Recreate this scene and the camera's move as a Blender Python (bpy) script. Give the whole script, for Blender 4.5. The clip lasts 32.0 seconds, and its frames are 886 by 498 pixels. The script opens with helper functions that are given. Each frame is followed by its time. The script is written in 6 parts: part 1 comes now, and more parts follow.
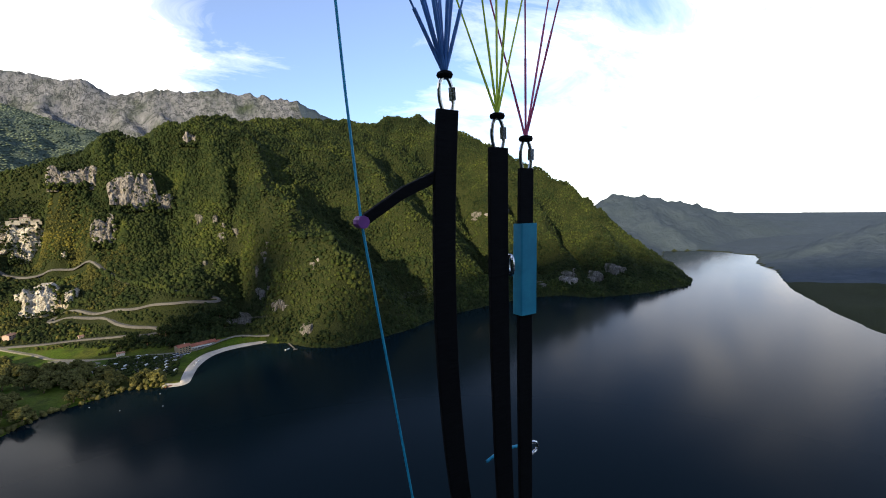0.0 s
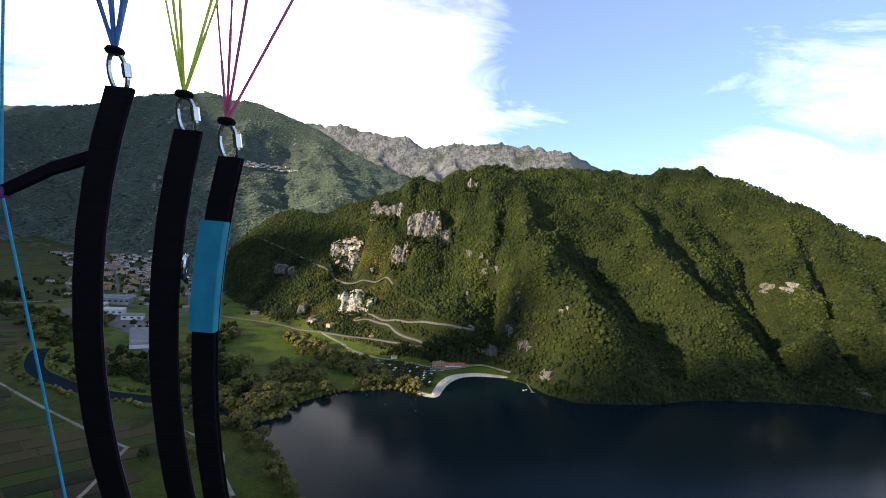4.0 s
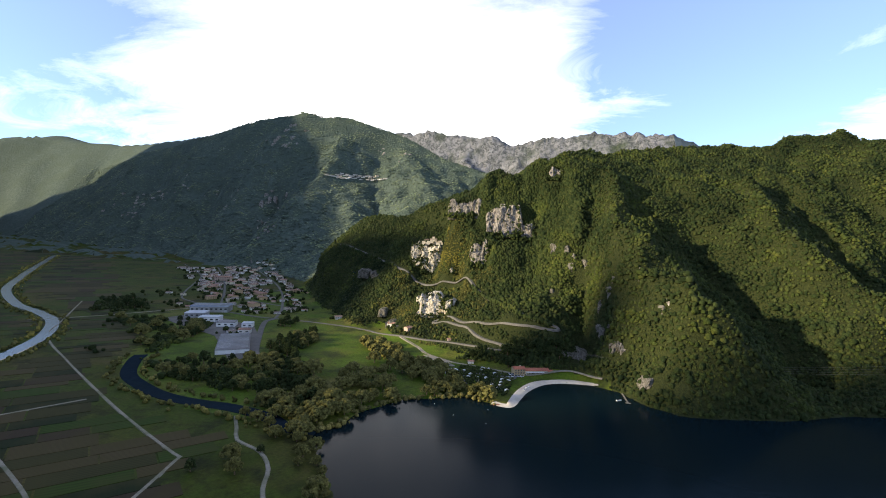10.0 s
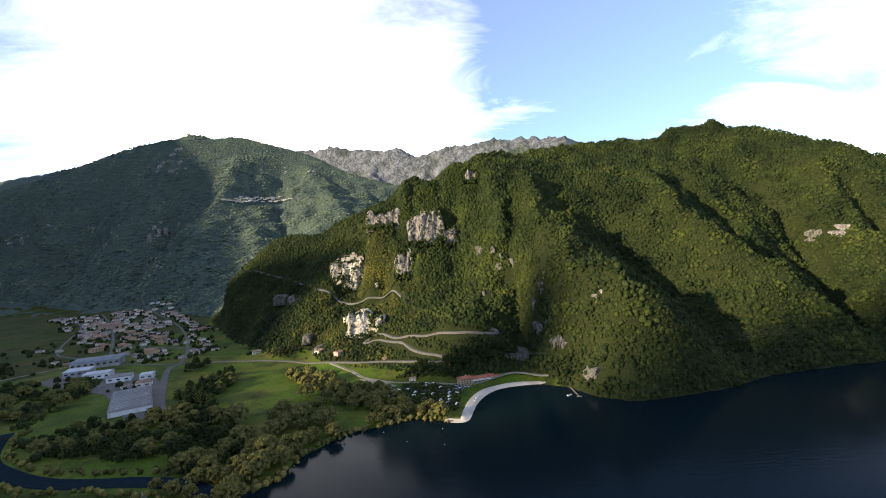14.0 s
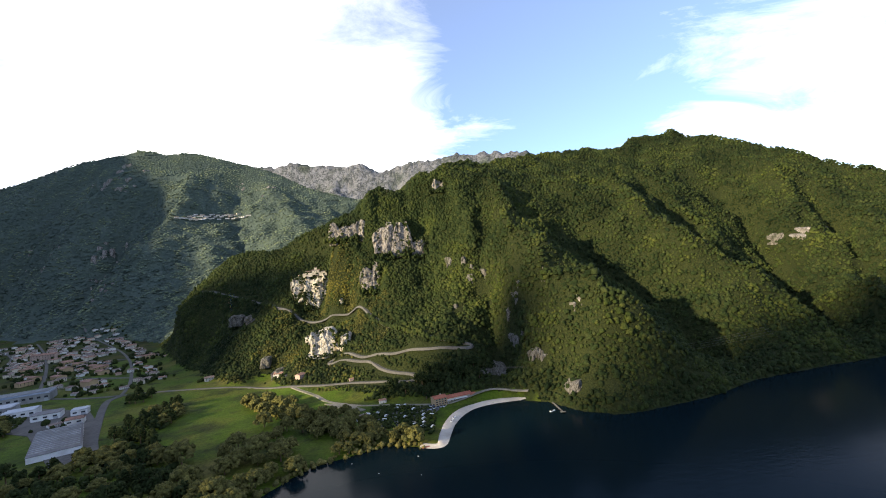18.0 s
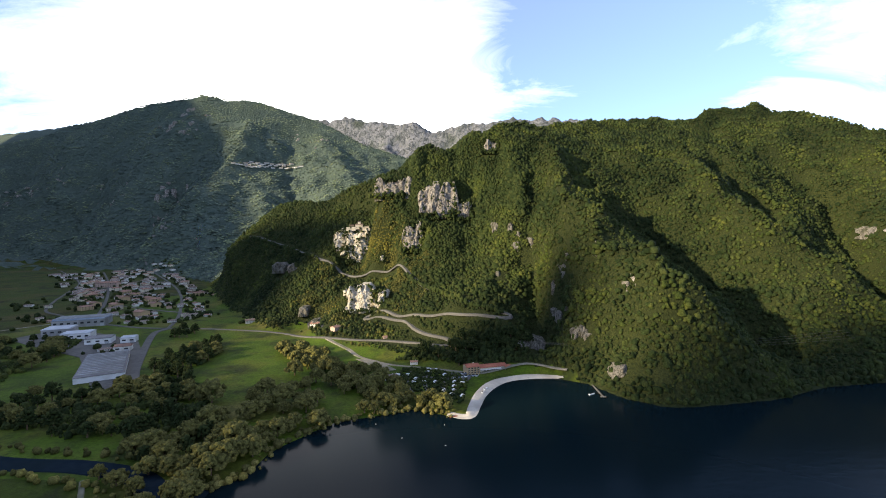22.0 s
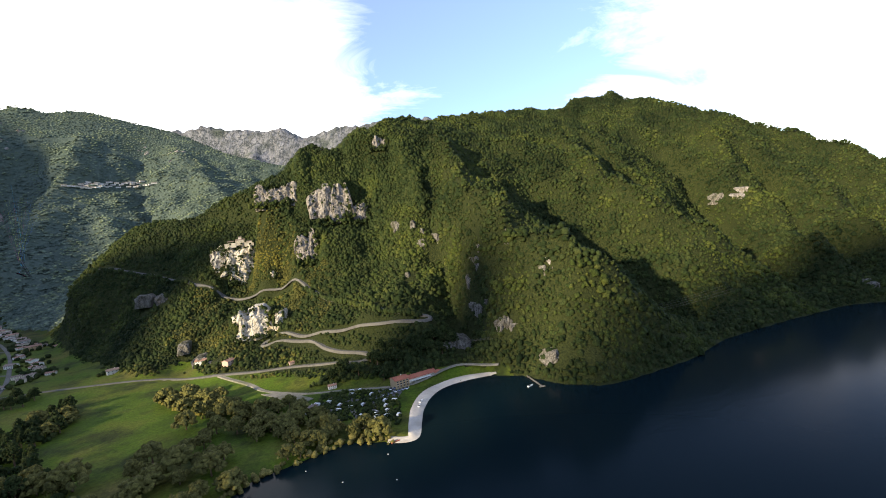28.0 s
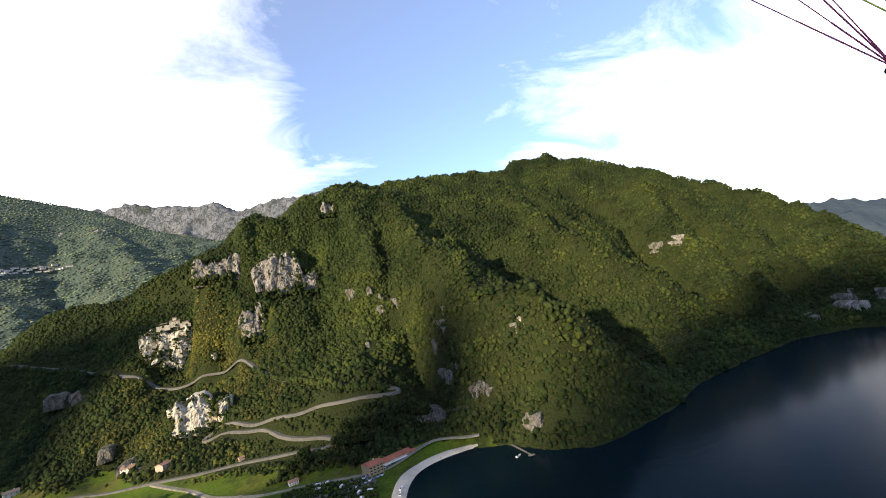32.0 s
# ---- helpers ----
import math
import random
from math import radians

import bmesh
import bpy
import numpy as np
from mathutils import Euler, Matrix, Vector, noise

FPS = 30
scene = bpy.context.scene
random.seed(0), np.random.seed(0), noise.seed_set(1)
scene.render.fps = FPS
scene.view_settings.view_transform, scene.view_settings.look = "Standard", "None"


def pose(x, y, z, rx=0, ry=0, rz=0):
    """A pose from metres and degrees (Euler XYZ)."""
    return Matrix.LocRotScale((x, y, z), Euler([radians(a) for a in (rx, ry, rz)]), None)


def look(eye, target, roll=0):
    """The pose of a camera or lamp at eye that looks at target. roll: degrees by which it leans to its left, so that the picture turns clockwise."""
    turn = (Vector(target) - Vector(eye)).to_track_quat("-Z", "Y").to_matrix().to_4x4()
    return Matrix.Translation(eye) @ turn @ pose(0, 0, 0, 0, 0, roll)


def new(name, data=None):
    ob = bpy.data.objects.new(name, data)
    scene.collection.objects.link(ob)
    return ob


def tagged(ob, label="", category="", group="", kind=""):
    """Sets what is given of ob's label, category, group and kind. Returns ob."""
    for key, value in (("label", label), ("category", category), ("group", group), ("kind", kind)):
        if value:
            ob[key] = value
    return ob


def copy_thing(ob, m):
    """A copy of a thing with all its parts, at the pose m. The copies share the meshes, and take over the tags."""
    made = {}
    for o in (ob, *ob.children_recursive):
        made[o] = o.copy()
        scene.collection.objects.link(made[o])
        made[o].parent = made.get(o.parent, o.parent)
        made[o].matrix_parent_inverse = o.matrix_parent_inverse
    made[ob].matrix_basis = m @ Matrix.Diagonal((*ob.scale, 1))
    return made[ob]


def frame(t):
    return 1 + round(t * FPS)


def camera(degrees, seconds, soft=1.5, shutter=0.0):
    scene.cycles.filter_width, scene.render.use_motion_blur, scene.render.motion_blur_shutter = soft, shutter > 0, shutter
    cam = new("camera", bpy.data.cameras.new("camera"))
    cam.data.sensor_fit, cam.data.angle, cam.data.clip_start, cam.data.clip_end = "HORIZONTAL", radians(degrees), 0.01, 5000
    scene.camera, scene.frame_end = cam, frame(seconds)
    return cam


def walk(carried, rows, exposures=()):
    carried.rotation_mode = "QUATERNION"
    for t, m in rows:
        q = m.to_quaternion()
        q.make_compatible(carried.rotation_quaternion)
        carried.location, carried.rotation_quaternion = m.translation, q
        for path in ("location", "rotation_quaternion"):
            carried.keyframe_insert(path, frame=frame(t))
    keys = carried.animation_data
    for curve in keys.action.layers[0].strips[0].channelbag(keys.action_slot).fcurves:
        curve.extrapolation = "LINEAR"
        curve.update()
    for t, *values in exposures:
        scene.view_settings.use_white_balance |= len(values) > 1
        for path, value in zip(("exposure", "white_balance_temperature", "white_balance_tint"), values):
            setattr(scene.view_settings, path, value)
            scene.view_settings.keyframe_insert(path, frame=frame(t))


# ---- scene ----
cam = camera(87.98, 32.0, soft=1.0)
# seconds, place, turn to the left, tilt up, roll
PATH = [
    (0, -4.32, -54.417, 123.934, -30.39, -5.032, -1.701),
    (0.5, -4.225, -54.47, 123.901, -36.116, -6.982, -1.401),
    (1, -4.223, -54.472, 123.908, -16.872, -4.998, -0.186),
    (1.5, -4.142, -54.503, 123.911, -11.769, -4.321, 1.019),
    (2, -4.041, -54.525, 123.938, -13.905, -3.81, 1.565),
    (2.5, -3.966, -54.526, 123.947, -7.501, -2.514, 1.477),
    (4.5, -3.688, -54.415, 123.894, 0.967, 0.132, 5.251),
    (5, -3.661, -54.392, 123.89, 1.322, 0.007, 5.057),
    (5.5, -3.621, -54.352, 123.882, 6.067, -0.126, 4.457),
    (6, -3.607, -54.323, 123.85, 8.526, 0.951, 2.765),
    (6.5, -3.627, -54.11, 123.911, 8.066, 1.118, 2.956),
    (7, 0.077, -51.289, 123.75, 8.84, 1.569, 2.335),
    (7.5, 7.727, -45.008, 123.101, 10.399, 1.131, 2.462),
    (8, 16.085, -36.223, 122.144, 11.549, 0.36, 2.73),
    (8.5, 22.054, -27.188, 121.085, 8.498, -0.15, 1.627),
    (9, 23.04, -21.226, 120.249, 12.871, -0.623, 1.79),
    (9.5, 20.598, -18.214, 119.642, 11.191, -0.069, 2.105),
    (10, 17.618, -15.294, 118.987, 12.757, -0.511, 2.065),
    (10.5, 14.295, -12.466, 118.354, 7.576, 0.922, 1.183),
    (11, 10.915, -9.705, 117.824, -0.723, 2.272, -1.602),
    (11.5, 7.786, -6.983, 117.434, -0.136, 1.506, -2.279),
    (12, 5.11, -4.263, 117.162, 1.381, 0.533, -2.332),
    (12.5, 2.96, -1.501, 116.942, -0.738, 0.047, -3.873),
    (13, 1.332, 1.361, 116.704, 0.127, 1.345, -5.261),
    (13.5, 0.156, 4.376, 116.401, 1.852, 2.17, -4.815),
    (14, -0.675, 7.559, 116.015, 1.934, 0.88, -4.087),
    (14.5, -1.276, 10.884, 115.55, 0.613, 1.051, -3.558),
    (16.5, -0.633, 26.406, 112.256, 4.261, -0.416, -1.768),
    (17, -2.14, 29.186, 111.782, 4.978, 0.901, -1.27),
    (17.5, -3.878, 31.795, 111.389, 1.171, 2.341, -2.542),
    (18, -5.662, 34.284, 111.09, -2.573, 2.518, -5.579),
    (18.5, -7.219, 36.714, 110.877, -4.756, 3.22, -5.487),
    (19, -8.288, 39.136, 110.722, -9.631, 1.585, -6.775),
    (19.5, -8.707, 41.593, 110.583, -5.51, 1.111, -5.526),
    (20, -8.488, 44.132, 110.417, -2.134, 0.363, -4.498),
    (20.5, -7.769, 46.804, 110.185, 0.27, -2.19, -3.276),
    (21, -6.736, 49.658, 109.864, 1.597, -2.214, -1.203),
    (21.5, -5.592, 52.706, 109.435, -0.447, -1.209, -1.052),
    (22, -4.544, 55.895, 108.895, 3.315, -1.523, -0.61),
    (22.5, -3.789, 59.122, 108.261, 7.421, -1.959, -0.964),
    (23, -3.474, 62.28, 107.582, 7.951, 0.006, -0.889),
    (23.5, -3.674, 65.306, 106.933, 6.816, 2.751, -3.11),
    (24, -4.416, 68.173, 106.385, 7.627, 2.786, -2.454),
    (24.5, -5.666, 70.893, 105.981, 3.595, 2.797, -3.743),
    (25, -7.328, 73.496, 105.725, 0.659, 2.579, -6.159),
    (25.5, -9.278, 76.028, 105.591, 0.013, 1.25, -6.158),
    (27.5, -21.616, 85.482, 107.207, -7.997, -0.481, -6.552),
    (28, -24.343, 88.396, 107.45, -10.987, -2.121, -6.786),
    (28.5, -26.142, 91.091, 107.648, -10.004, -0.132, -7.808),
    (29, -27.064, 93.564, 107.796, -15.969, 0.424, -9.627),
    (29.5, -33.145, 101.678, 107.989, -21.758, -1.037, -11.044),
    (30, -37.315, 108.469, 107.987, -18.354, 2.657, -8.866),
    (30.5, -37.322, 108.439, 108.028, -20.416, 3.77, -10.13),
    (31, -37.32, 108.391, 108.078, -20.629, 3.292, -11.98),
    (31.5, -37.323, 108.385, 108.098, -22.701, 2.398, -11.309),
    (32, -37.325, 108.381, 108.116, -19.311, 4.745, -10.718),
]
walk(cam, [(t, pose(x, y, z, 90 + tilt, 0, turn) @ pose(0, 0, 0, 0, 0, roll)) for t, x, y, z, turn, tilt, roll in PATH],
     [(0, 0.58), (2, 0.78), (6, 0.82), (13, 0.88), (19, 0.86), (22, 0.94), (25, 0.84), (28, 1.0), (30, 0.9), (32, 0.84)])

# ---- sky, sun ----
SUN_TO = Vector((-0.81, -0.49, 0.315)).normalized()
world = bpy.data.worlds.new("sky")
scene.world = world
world.use_nodes = True
wt = world.node_tree
wt.nodes.clear()


def wnode(kind, **sets):
    n = wt.nodes.new(kind)
    for k, v in sets.items():
        if k in n.inputs:
            n.inputs[k].default_value = v
    return n


w_out = wnode("ShaderNodeOutputWorld")
w_bg = wnode("ShaderNodeBackground", Strength=0.145)
w_sky = wnode("ShaderNodeTexSky")
w_sky.sky_type, w_sky.sun_disc = "NISHITA", False
w_sky.sun_elevation = math.asin(SUN_TO.z)
w_sky.sun_rotation = math.atan2(SUN_TO.x, SUN_TO.y)
w_sky.altitude, w_sky.air_density, w_sky.dust_density = 500, 1.0, 0.6
w_co = wnode("ShaderNodeTexCoord")
w_map = wnode("ShaderNodeMapping")
w_map.inputs["Scale"].default_value = (0.8, 1.25, 1.0)
w_map.inputs["Rotation"].default_value = (0, 0, 0.35)
w_map.inputs["Location"].default_value = (3.1, 0.4, 0.2)
# the clouds lie on a level sheet overhead
w_sep = wnode("ShaderNodeSeparateXYZ")
w_comb = wnode("ShaderNodeCombineXYZ")
w_low = wnode("ShaderNodeMath")
w_low.operation = "MAXIMUM"
w_low.inputs[1].default_value = 0.0
w_add = wnode("ShaderNodeMath")
w_add.inputs[1].default_value = 0.16
wt.links.new(w_co.outputs["Generated"], w_sep.inputs[0])
wt.links.new(w_sep.outputs["Z"], w_low.inputs[0])
wt.links.new(w_low.outputs[0], w_add.inputs[0])
for axis_name in ("X", "Y"):
    div = wnode("ShaderNodeMath")
    div.operation = "DIVIDE"
    wt.links.new(w_sep.outputs[axis_name], div.inputs[0])
    wt.links.new(w_add.outputs[0], div.inputs[1])
    wt.links.new(div.outputs[0], w_comb.inputs[axis_name])
w_n = wnode("ShaderNodeTexNoise", Scale=1.9, Detail=12.0, Roughness=0.68, Distortion=0.7)
w_ramp = wnode("ShaderNodeValToRGB")
w_ramp.color_ramp.elements[0].position, w_ramp.color_ramp.elements[1].position = 0.46, 0.86
w_ramp.color_ramp.elements[0].color = (0.05, 0.05, 0.05, 1)
thin = w_ramp.color_ramp.elements.new(0.64)
thin.color = (0.2, 0.2, 0.2, 1)
# banks of cloud: a direction (x, y, z), how wide, how dense
banks = []
for way, near, dense in (((-0.34, 0.86, 0.38), 0.85, 0.27), ((0.0, 0.96, 0.28), 0.965, 0.13), ((-0.62, 0.77, 0.16), 0.93, 0.12), ((0.66, 0.72, 0.2), 0.96, 0.13), ((0.86, 0.48, 0.15), 0.92, 0.14), ((0.95, 0.25, 0.12), 0.9, 0.1), ((0.62, 0.7, 0.38), 0.975, 0.04), ((0.5, 0.6, 0.75), 0.85, -0.12),
                         ((0.27, 0.91, 0.31), 0.955, -0.19), ((0.05, 0.88, 0.46), 0.97, -0.08), ((-0.75, 0.6, 0.33), 0.94, -0.14)):
    dot = wt.nodes.new("ShaderNodeVectorMath")
    dot.operation = "DOT_PRODUCT"
    dot.inputs[1].default_value = Vector(way).normalized()
    rng = wt.nodes.new("ShaderNodeMapRange")
    rng.interpolation_type = "SMOOTHSTEP"
    for k, v in zip(("From Min", "From Max", "To Min", "To Max"), (near, 1.0, 0.0, dense)):
        rng.inputs[k].default_value = v
    wt.links.new(w_co.outputs["Generated"], dot.inputs[0])
    wt.links.new(dot.outputs["Value"], rng.inputs["Value"])
    banks.append(rng.outputs[0])
w_mix = wnode("ShaderNodeMix")
w_mix.data_type = "RGBA"
w_mix.inputs[7].default_value = (16.4, 15.8, 15.4, 1)
L = wt.links.new
L(w_comb.outputs[0], w_map.inputs["Vector"])
L(w_map.outputs[0], w_n.inputs["Vector"])
dens = w_n.outputs["Fac"]
for bank in banks:
    add = wt.nodes.new("ShaderNodeMath")
    L(dens, add.inputs[0])
    L(bank, add.inputs[1])
    dens = add.outputs[0]
L(dens, w_ramp.inputs["Fac"])
L(w_ramp.outputs["Color"], w_mix.inputs[0])
w_gain = wnode("ShaderNodeMix")
w_gain.data_type, w_gain.blend_type = "RGBA", "MULTIPLY"
w_gain.inputs[0].default_value = 1.0
w_gain.inputs[7].default_value = (0.62, 0.79, 1.09, 1)
L(w_sky.outputs[0], w_gain.inputs[6])
L(w_gain.outputs[2], w_mix.inputs[6])
L(w_mix.outputs[2], w_bg.inputs["Color"])
L(w_bg.outputs[0], w_out.inputs[0])

sun = new("sun", bpy.data.lights.new("sun", "SUN"))
sun.data.energy, sun.data.angle, sun.data.color = 5.0, radians(1.3), (1.0, 0.85, 0.58)
sun.matrix_world = look(SUN_TO * 1000, (0, 0, 0))

# ---- materials ----
def material(name, rough=0.8, metal=0.0):
    m = bpy.data.materials.new(name)
    m.use_nodes = True
    b = m.node_tree.nodes["Principled BSDF"]
    b.inputs["Roughness"].default_value, b.inputs["Metallic"].default_value = rough, metal
    b.inputs["Specular IOR Level"].default_value = 0.12 if rough > 0.7 else 0.5
    return m, m.node_tree, b


def link(tree, a, b):
    tree.links.new(a, b)


def noise_tex(tree, scale, detail=4.0, rough=0.55, coords="Object", squash=(1, 1, 1)):
    co, mp, n = (tree.nodes.new(k) for k in ("ShaderNodeTexCoord", "ShaderNodeMapping", "ShaderNodeTexNoise"))
    mp.inputs["Scale"].default_value = squash
    n.inputs["Scale"].default_value, n.inputs["Detail"].default_value, n.inputs["Roughness"].default_value = scale, detail, rough
    link(tree, co.outputs[coords], mp.inputs[0])
    link(tree, mp.outputs[0], n.inputs["Vector"])
    return n


def ramp(tree, fac, *stops):
    r = tree.nodes.new("ShaderNodeValToRGB")
    e = r.color_ramp.elements
    while len(e) < len(stops):
        e.new(0.5)
    for el, (p, c) in zip(e, stops):
        el.position, el.color = p, (*c, 1)
    link(tree, fac, r.inputs[0])
    return r.outputs[0]


def mix(tree, fac, a, b, mode="MIX"):
    m = tree.nodes.new("ShaderNodeMix")
    m.data_type, m.blend_type = "RGBA", mode
    for sock, v in ((m.inputs[0], fac), (m.inputs[6], a), (m.inputs[7], b)):
        if isinstance(v, (int, float)):
            sock.default_value = v
        elif isinstance(v, tuple):
            sock.default_value = (*v, 1)
        else:
            link(tree, v, sock)
    return m.outputs[2]


def bump(tree, b, height, strength, distance):
    n = tree.nodes.new("ShaderNodeBump")
    n.inputs["Strength"].default_value, n.inputs["Distance"].default_value = strength, distance
    link(tree, height, n.inputs["Height"])
    link(tree, n.outputs[0], b.inputs["Normal"])


def grainy(name, c1, c2, scale, rough=0.85, big=None, c3=None, relief=0.0, metal=0.0, coords="Object", squash=(1, 1, 1)):
    """A surface of two tones at one scale, stained at a larger one."""
    m, t, b = material(name, rough, metal)
    n = noise_tex(t, scale, 5, 0.6, coords, squash)
    col = ramp(t, n.outputs["Fac"], (0.32, c1), (0.68, c2))
    if big:
        n2 = noise_tex(t, big, 4, 0.6, coords)
        col = mix(t, ramp(t, n2.outputs["Fac"], (0.42, (0, 0, 0)), (0.66, (1, 1, 1))), col, c3 or c1)
    link(t, col, b.inputs["Base Color"])
    if relief:
        bump(t, b, n.outputs["Fac"], 1.0, relief)
    return m


def leafy(name, dark, mid, light, scale=0.9):
    m, t, b = material(name, 0.75)
    g = t.nodes.new("ShaderNodeNewGeometry")
    n = noise_tex(t, scale, 3, 0.7, "Object")
    isl = ramp(t, g.outputs["Random Per Island"], (0.0, dark), (0.55, mid), (1.0, light))
    n2 = noise_tex(t, 0.016, 6, 0.68, "Object")
    patch = mix(t, 1.0, isl, ramp(t, n2.outputs["Fac"], (0.34, (0.4, 0.48, 0.52)), (0.5, (0.95, 0.97, 0.95)), (0.66, (1.75, 1.6, 1.1))), "MULTIPLY")
    col = mix(t, 1.0, patch, ramp(t, n.outputs["Fac"], (0.3, (0.45, 0.45, 0.45)), (0.7, (1.35, 1.35, 1.3))), "MULTIPLY")
    link(t, col, b.inputs["Base Color"])
    b.inputs["Specular IOR Level"].default_value = 0.05
    bump(t, b, n.outputs["Fac"], 1.0, 0.8)
    return m


M = {}
M["forest"] = leafy("forest_leaves", (0.0225, 0.0335, 0.0118), (0.0335, 0.0465, 0.0155), (0.0525, 0.0615, 0.0205))
# paler and bluer than the near leaves: distance haze put into the colour
M["far_forest"] = leafy("haze_paled_leaves", (0.092, 0.122, 0.098), (0.11, 0.14, 0.112), (0.13, 0.158, 0.124), 0.09)
M["willow"] = leafy("willow_leaves", (0.085, 0.08, 0.026), (0.14, 0.127, 0.039), (0.2, 0.176, 0.056), 1.2)
# scrub leaves lightened to gold: the sunlit patch is put into their colour
M["scrub"] = leafy("sunlit_tone_scrub", (0.052, 0.054, 0.017), (0.076, 0.074, 0.022), (0.106, 0.097, 0.029))
# brighter than the willow: the sun's gold on the shore is painted in
M["reed"] = leafy("sunlit_tone_reed", (0.12, 0.105, 0.036), (0.19, 0.162, 0.052), (0.27, 0.225, 0.075), 1.2)
# the next two woodland tones have distance haze painted in
M["far_wood"] = grainy("haze_paled_woodland", (0.05, 0.07, 0.058), (0.085, 0.108, 0.088), 0.09, 0.95, 0.008, (0.06, 0.08, 0.06), 4)
M["haze_wood"] = grainy("haze_tinted_woodland", (0.042, 0.058, 0.074), (0.064, 0.084, 0.102), 0.05, 0.95, 0.008, (0.05, 0.068, 0.08), 6)
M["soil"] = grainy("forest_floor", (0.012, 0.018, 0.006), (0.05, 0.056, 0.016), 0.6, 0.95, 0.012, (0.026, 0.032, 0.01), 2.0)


def meadow(name, tone=(1, 1, 1)):
    """Rough pasture: mown and unmown patches, damp dark ground and fine tufts."""
    m, t, b = material(name, 0.9)
    patch, damp, tuft = noise_tex(t, 0.011, 6, 0.62), noise_tex(t, 0.035, 5, 0.65), noise_tex(t, 0.5, 4, 0.7)
    col = ramp(t, patch.outputs["Fac"], (0.34, (0.036, 0.062, 0.006)), (0.47, (0.068, 0.108, 0.009)), (0.56, (0.088, 0.102, 0.014)), (0.68, (0.125, 0.108, 0.03)))
    col = mix(t, ramp(t, damp.outputs["Fac"], (0.5, (0, 0, 0)), (0.66, (1, 1, 1))), col, (0.03, 0.04, 0.009))
    col = mix(t, 1.0, col, ramp(t, tuft.outputs["Fac"], (0.3, (0.6, 0.6, 0.6)), (0.7, (1.3, 1.3, 1.25))), "MULTIPLY")
    link(t, mix(t, 1.0, col, tone, "MULTIPLY"), b.inputs["Base Color"])
    bump(t, b, tuft.outputs["Fac"], 1.0, 0.4)
    return m


M["grass"] = meadow("meadow_grass")
M["fallow"] = meadow("fallow_grass", (0.56, 0.52, 0.55))


def crop(name, c1, c2, rows):
    """Farmland in rows, with patches of thinner growth."""
    m, t, b = material(name, 0.9)
    co, mp, wv = (t.nodes.new(k) for k in ("ShaderNodeTexCoord", "ShaderNodeMapping", "ShaderNodeTexWave"))
    mp.inputs["Rotation"].default_value = (0, 0, radians(46))
    wv.inputs["Scale"].default_value, wv.inputs["Distortion"].default_value, wv.inputs["Detail"].default_value = rows, 1.5, 2.0
    link(t, co.outputs["Object"], mp.inputs[0])
    link(t, mp.outputs[0], wv.inputs["Vector"])
    n = noise_tex(t, 0.04, 5, 0.6)
    col = mix(t, wv.outputs["Fac"], c1, c2)
    dry = tuple(0.5 * (u + v) * 1.0 for u, v in zip(c1, (0.055, 0.048, 0.014)))
    link(t, mix(t, ramp(t, n.outputs["Fac"], (0.42, (0, 0, 0)), (0.68, (1, 1, 1))), col, dry), b.inputs["Base Color"])
    return m


M["field_a"] = crop("field_green", (0.0163, 0.034, 0.0034), (0.0286, 0.053, 0.0054), 0.12)
M["field_b"] = crop("field_stubble", (0.0422, 0.0326, 0.0136), (0.0646, 0.051, 0.0204), 0.2)
M["field_c"] = crop("field_dark", (0.0068, 0.0122, 0.0034), (0.015, 0.0231, 0.0061), 0.3)
M["field_d"] = crop("field_olive", (0.0224, 0.0231, 0.0068), (0.0374, 0.036, 0.0109), 0.16)
M["field_e"] = crop("field_ploughed", (0.0286, 0.0204, 0.0116), (0.0422, 0.0306, 0.0177), 0.35)


def limestone(name, dark, pale, stain, fine=1.0):
    """Bare rock with drip streaks, ochre and grey stains, and thin cracks."""
    m, t, b = material(name, 0.9)
    streak = noise_tex(t, 0.42 * fine, 6, 0.68, "Object", (1, 1, 0.14))
    blot = noise_tex(t, 0.11 * fine, 5, 0.6, "Object", (1, 1, 0.6))
    crack = noise_tex(t, 0.3 * fine, 7, 0.7, "Object", (1, 1, 0.45))
    col = ramp(t, streak.outputs["Fac"], (0.3, dark), (0.46, tuple(0.4 * u + 0.6 * v for u, v in zip(dark, pale))), (0.64, pale))
    col = mix(t, ramp(t, blot.outputs["Fac"], (0.5, (0, 0, 0)), (0.68, (1, 1, 1))), col, stain)
    col = mix(t, ramp(t, crack.outputs["Fac"], (0.47, (0, 0, 0)), (0.495, (1, 1, 1)), (0.505, (1, 1, 1)), (0.53, (0, 0, 0))), col, tuple(0.75 * v for v in dark))
    link(t, col, b.inputs["Base Color"])
    bump(t, b, crack.outputs["Fac"], 1.0, 2.5 / fine)
    return m


# castle rock carries sunlight in its colour, the weathered copy carries shade
M["rock"] = limestone("limestone", (0.27, 0.235, 0.185), (0.76, 0.7, 0.6), (0.45, 0.36, 0.24))
M["weathered"] = limestone("shade_toned_limestone", (0.09, 0.08, 0.07), (0.4, 0.36, 0.325), (0.12, 0.11, 0.065))
M["mossy"] = limestone("mossy_rock", (0.05, 0.046, 0.036), (0.23, 0.21, 0.185), (0.05, 0.055, 0.026))
M["far_rock"] = limestone("far_limestone", (0.06, 0.068, 0.066), (0.26, 0.255, 0.26), (0.065, 0.08, 0.05), 0.05)
M["asphalt"] = grainy("asphalt", (0.085, 0.08, 0.074), (0.125, 0.118, 0.108), 0.4, 0.9, 0.05, (0.14, 0.132, 0.118))
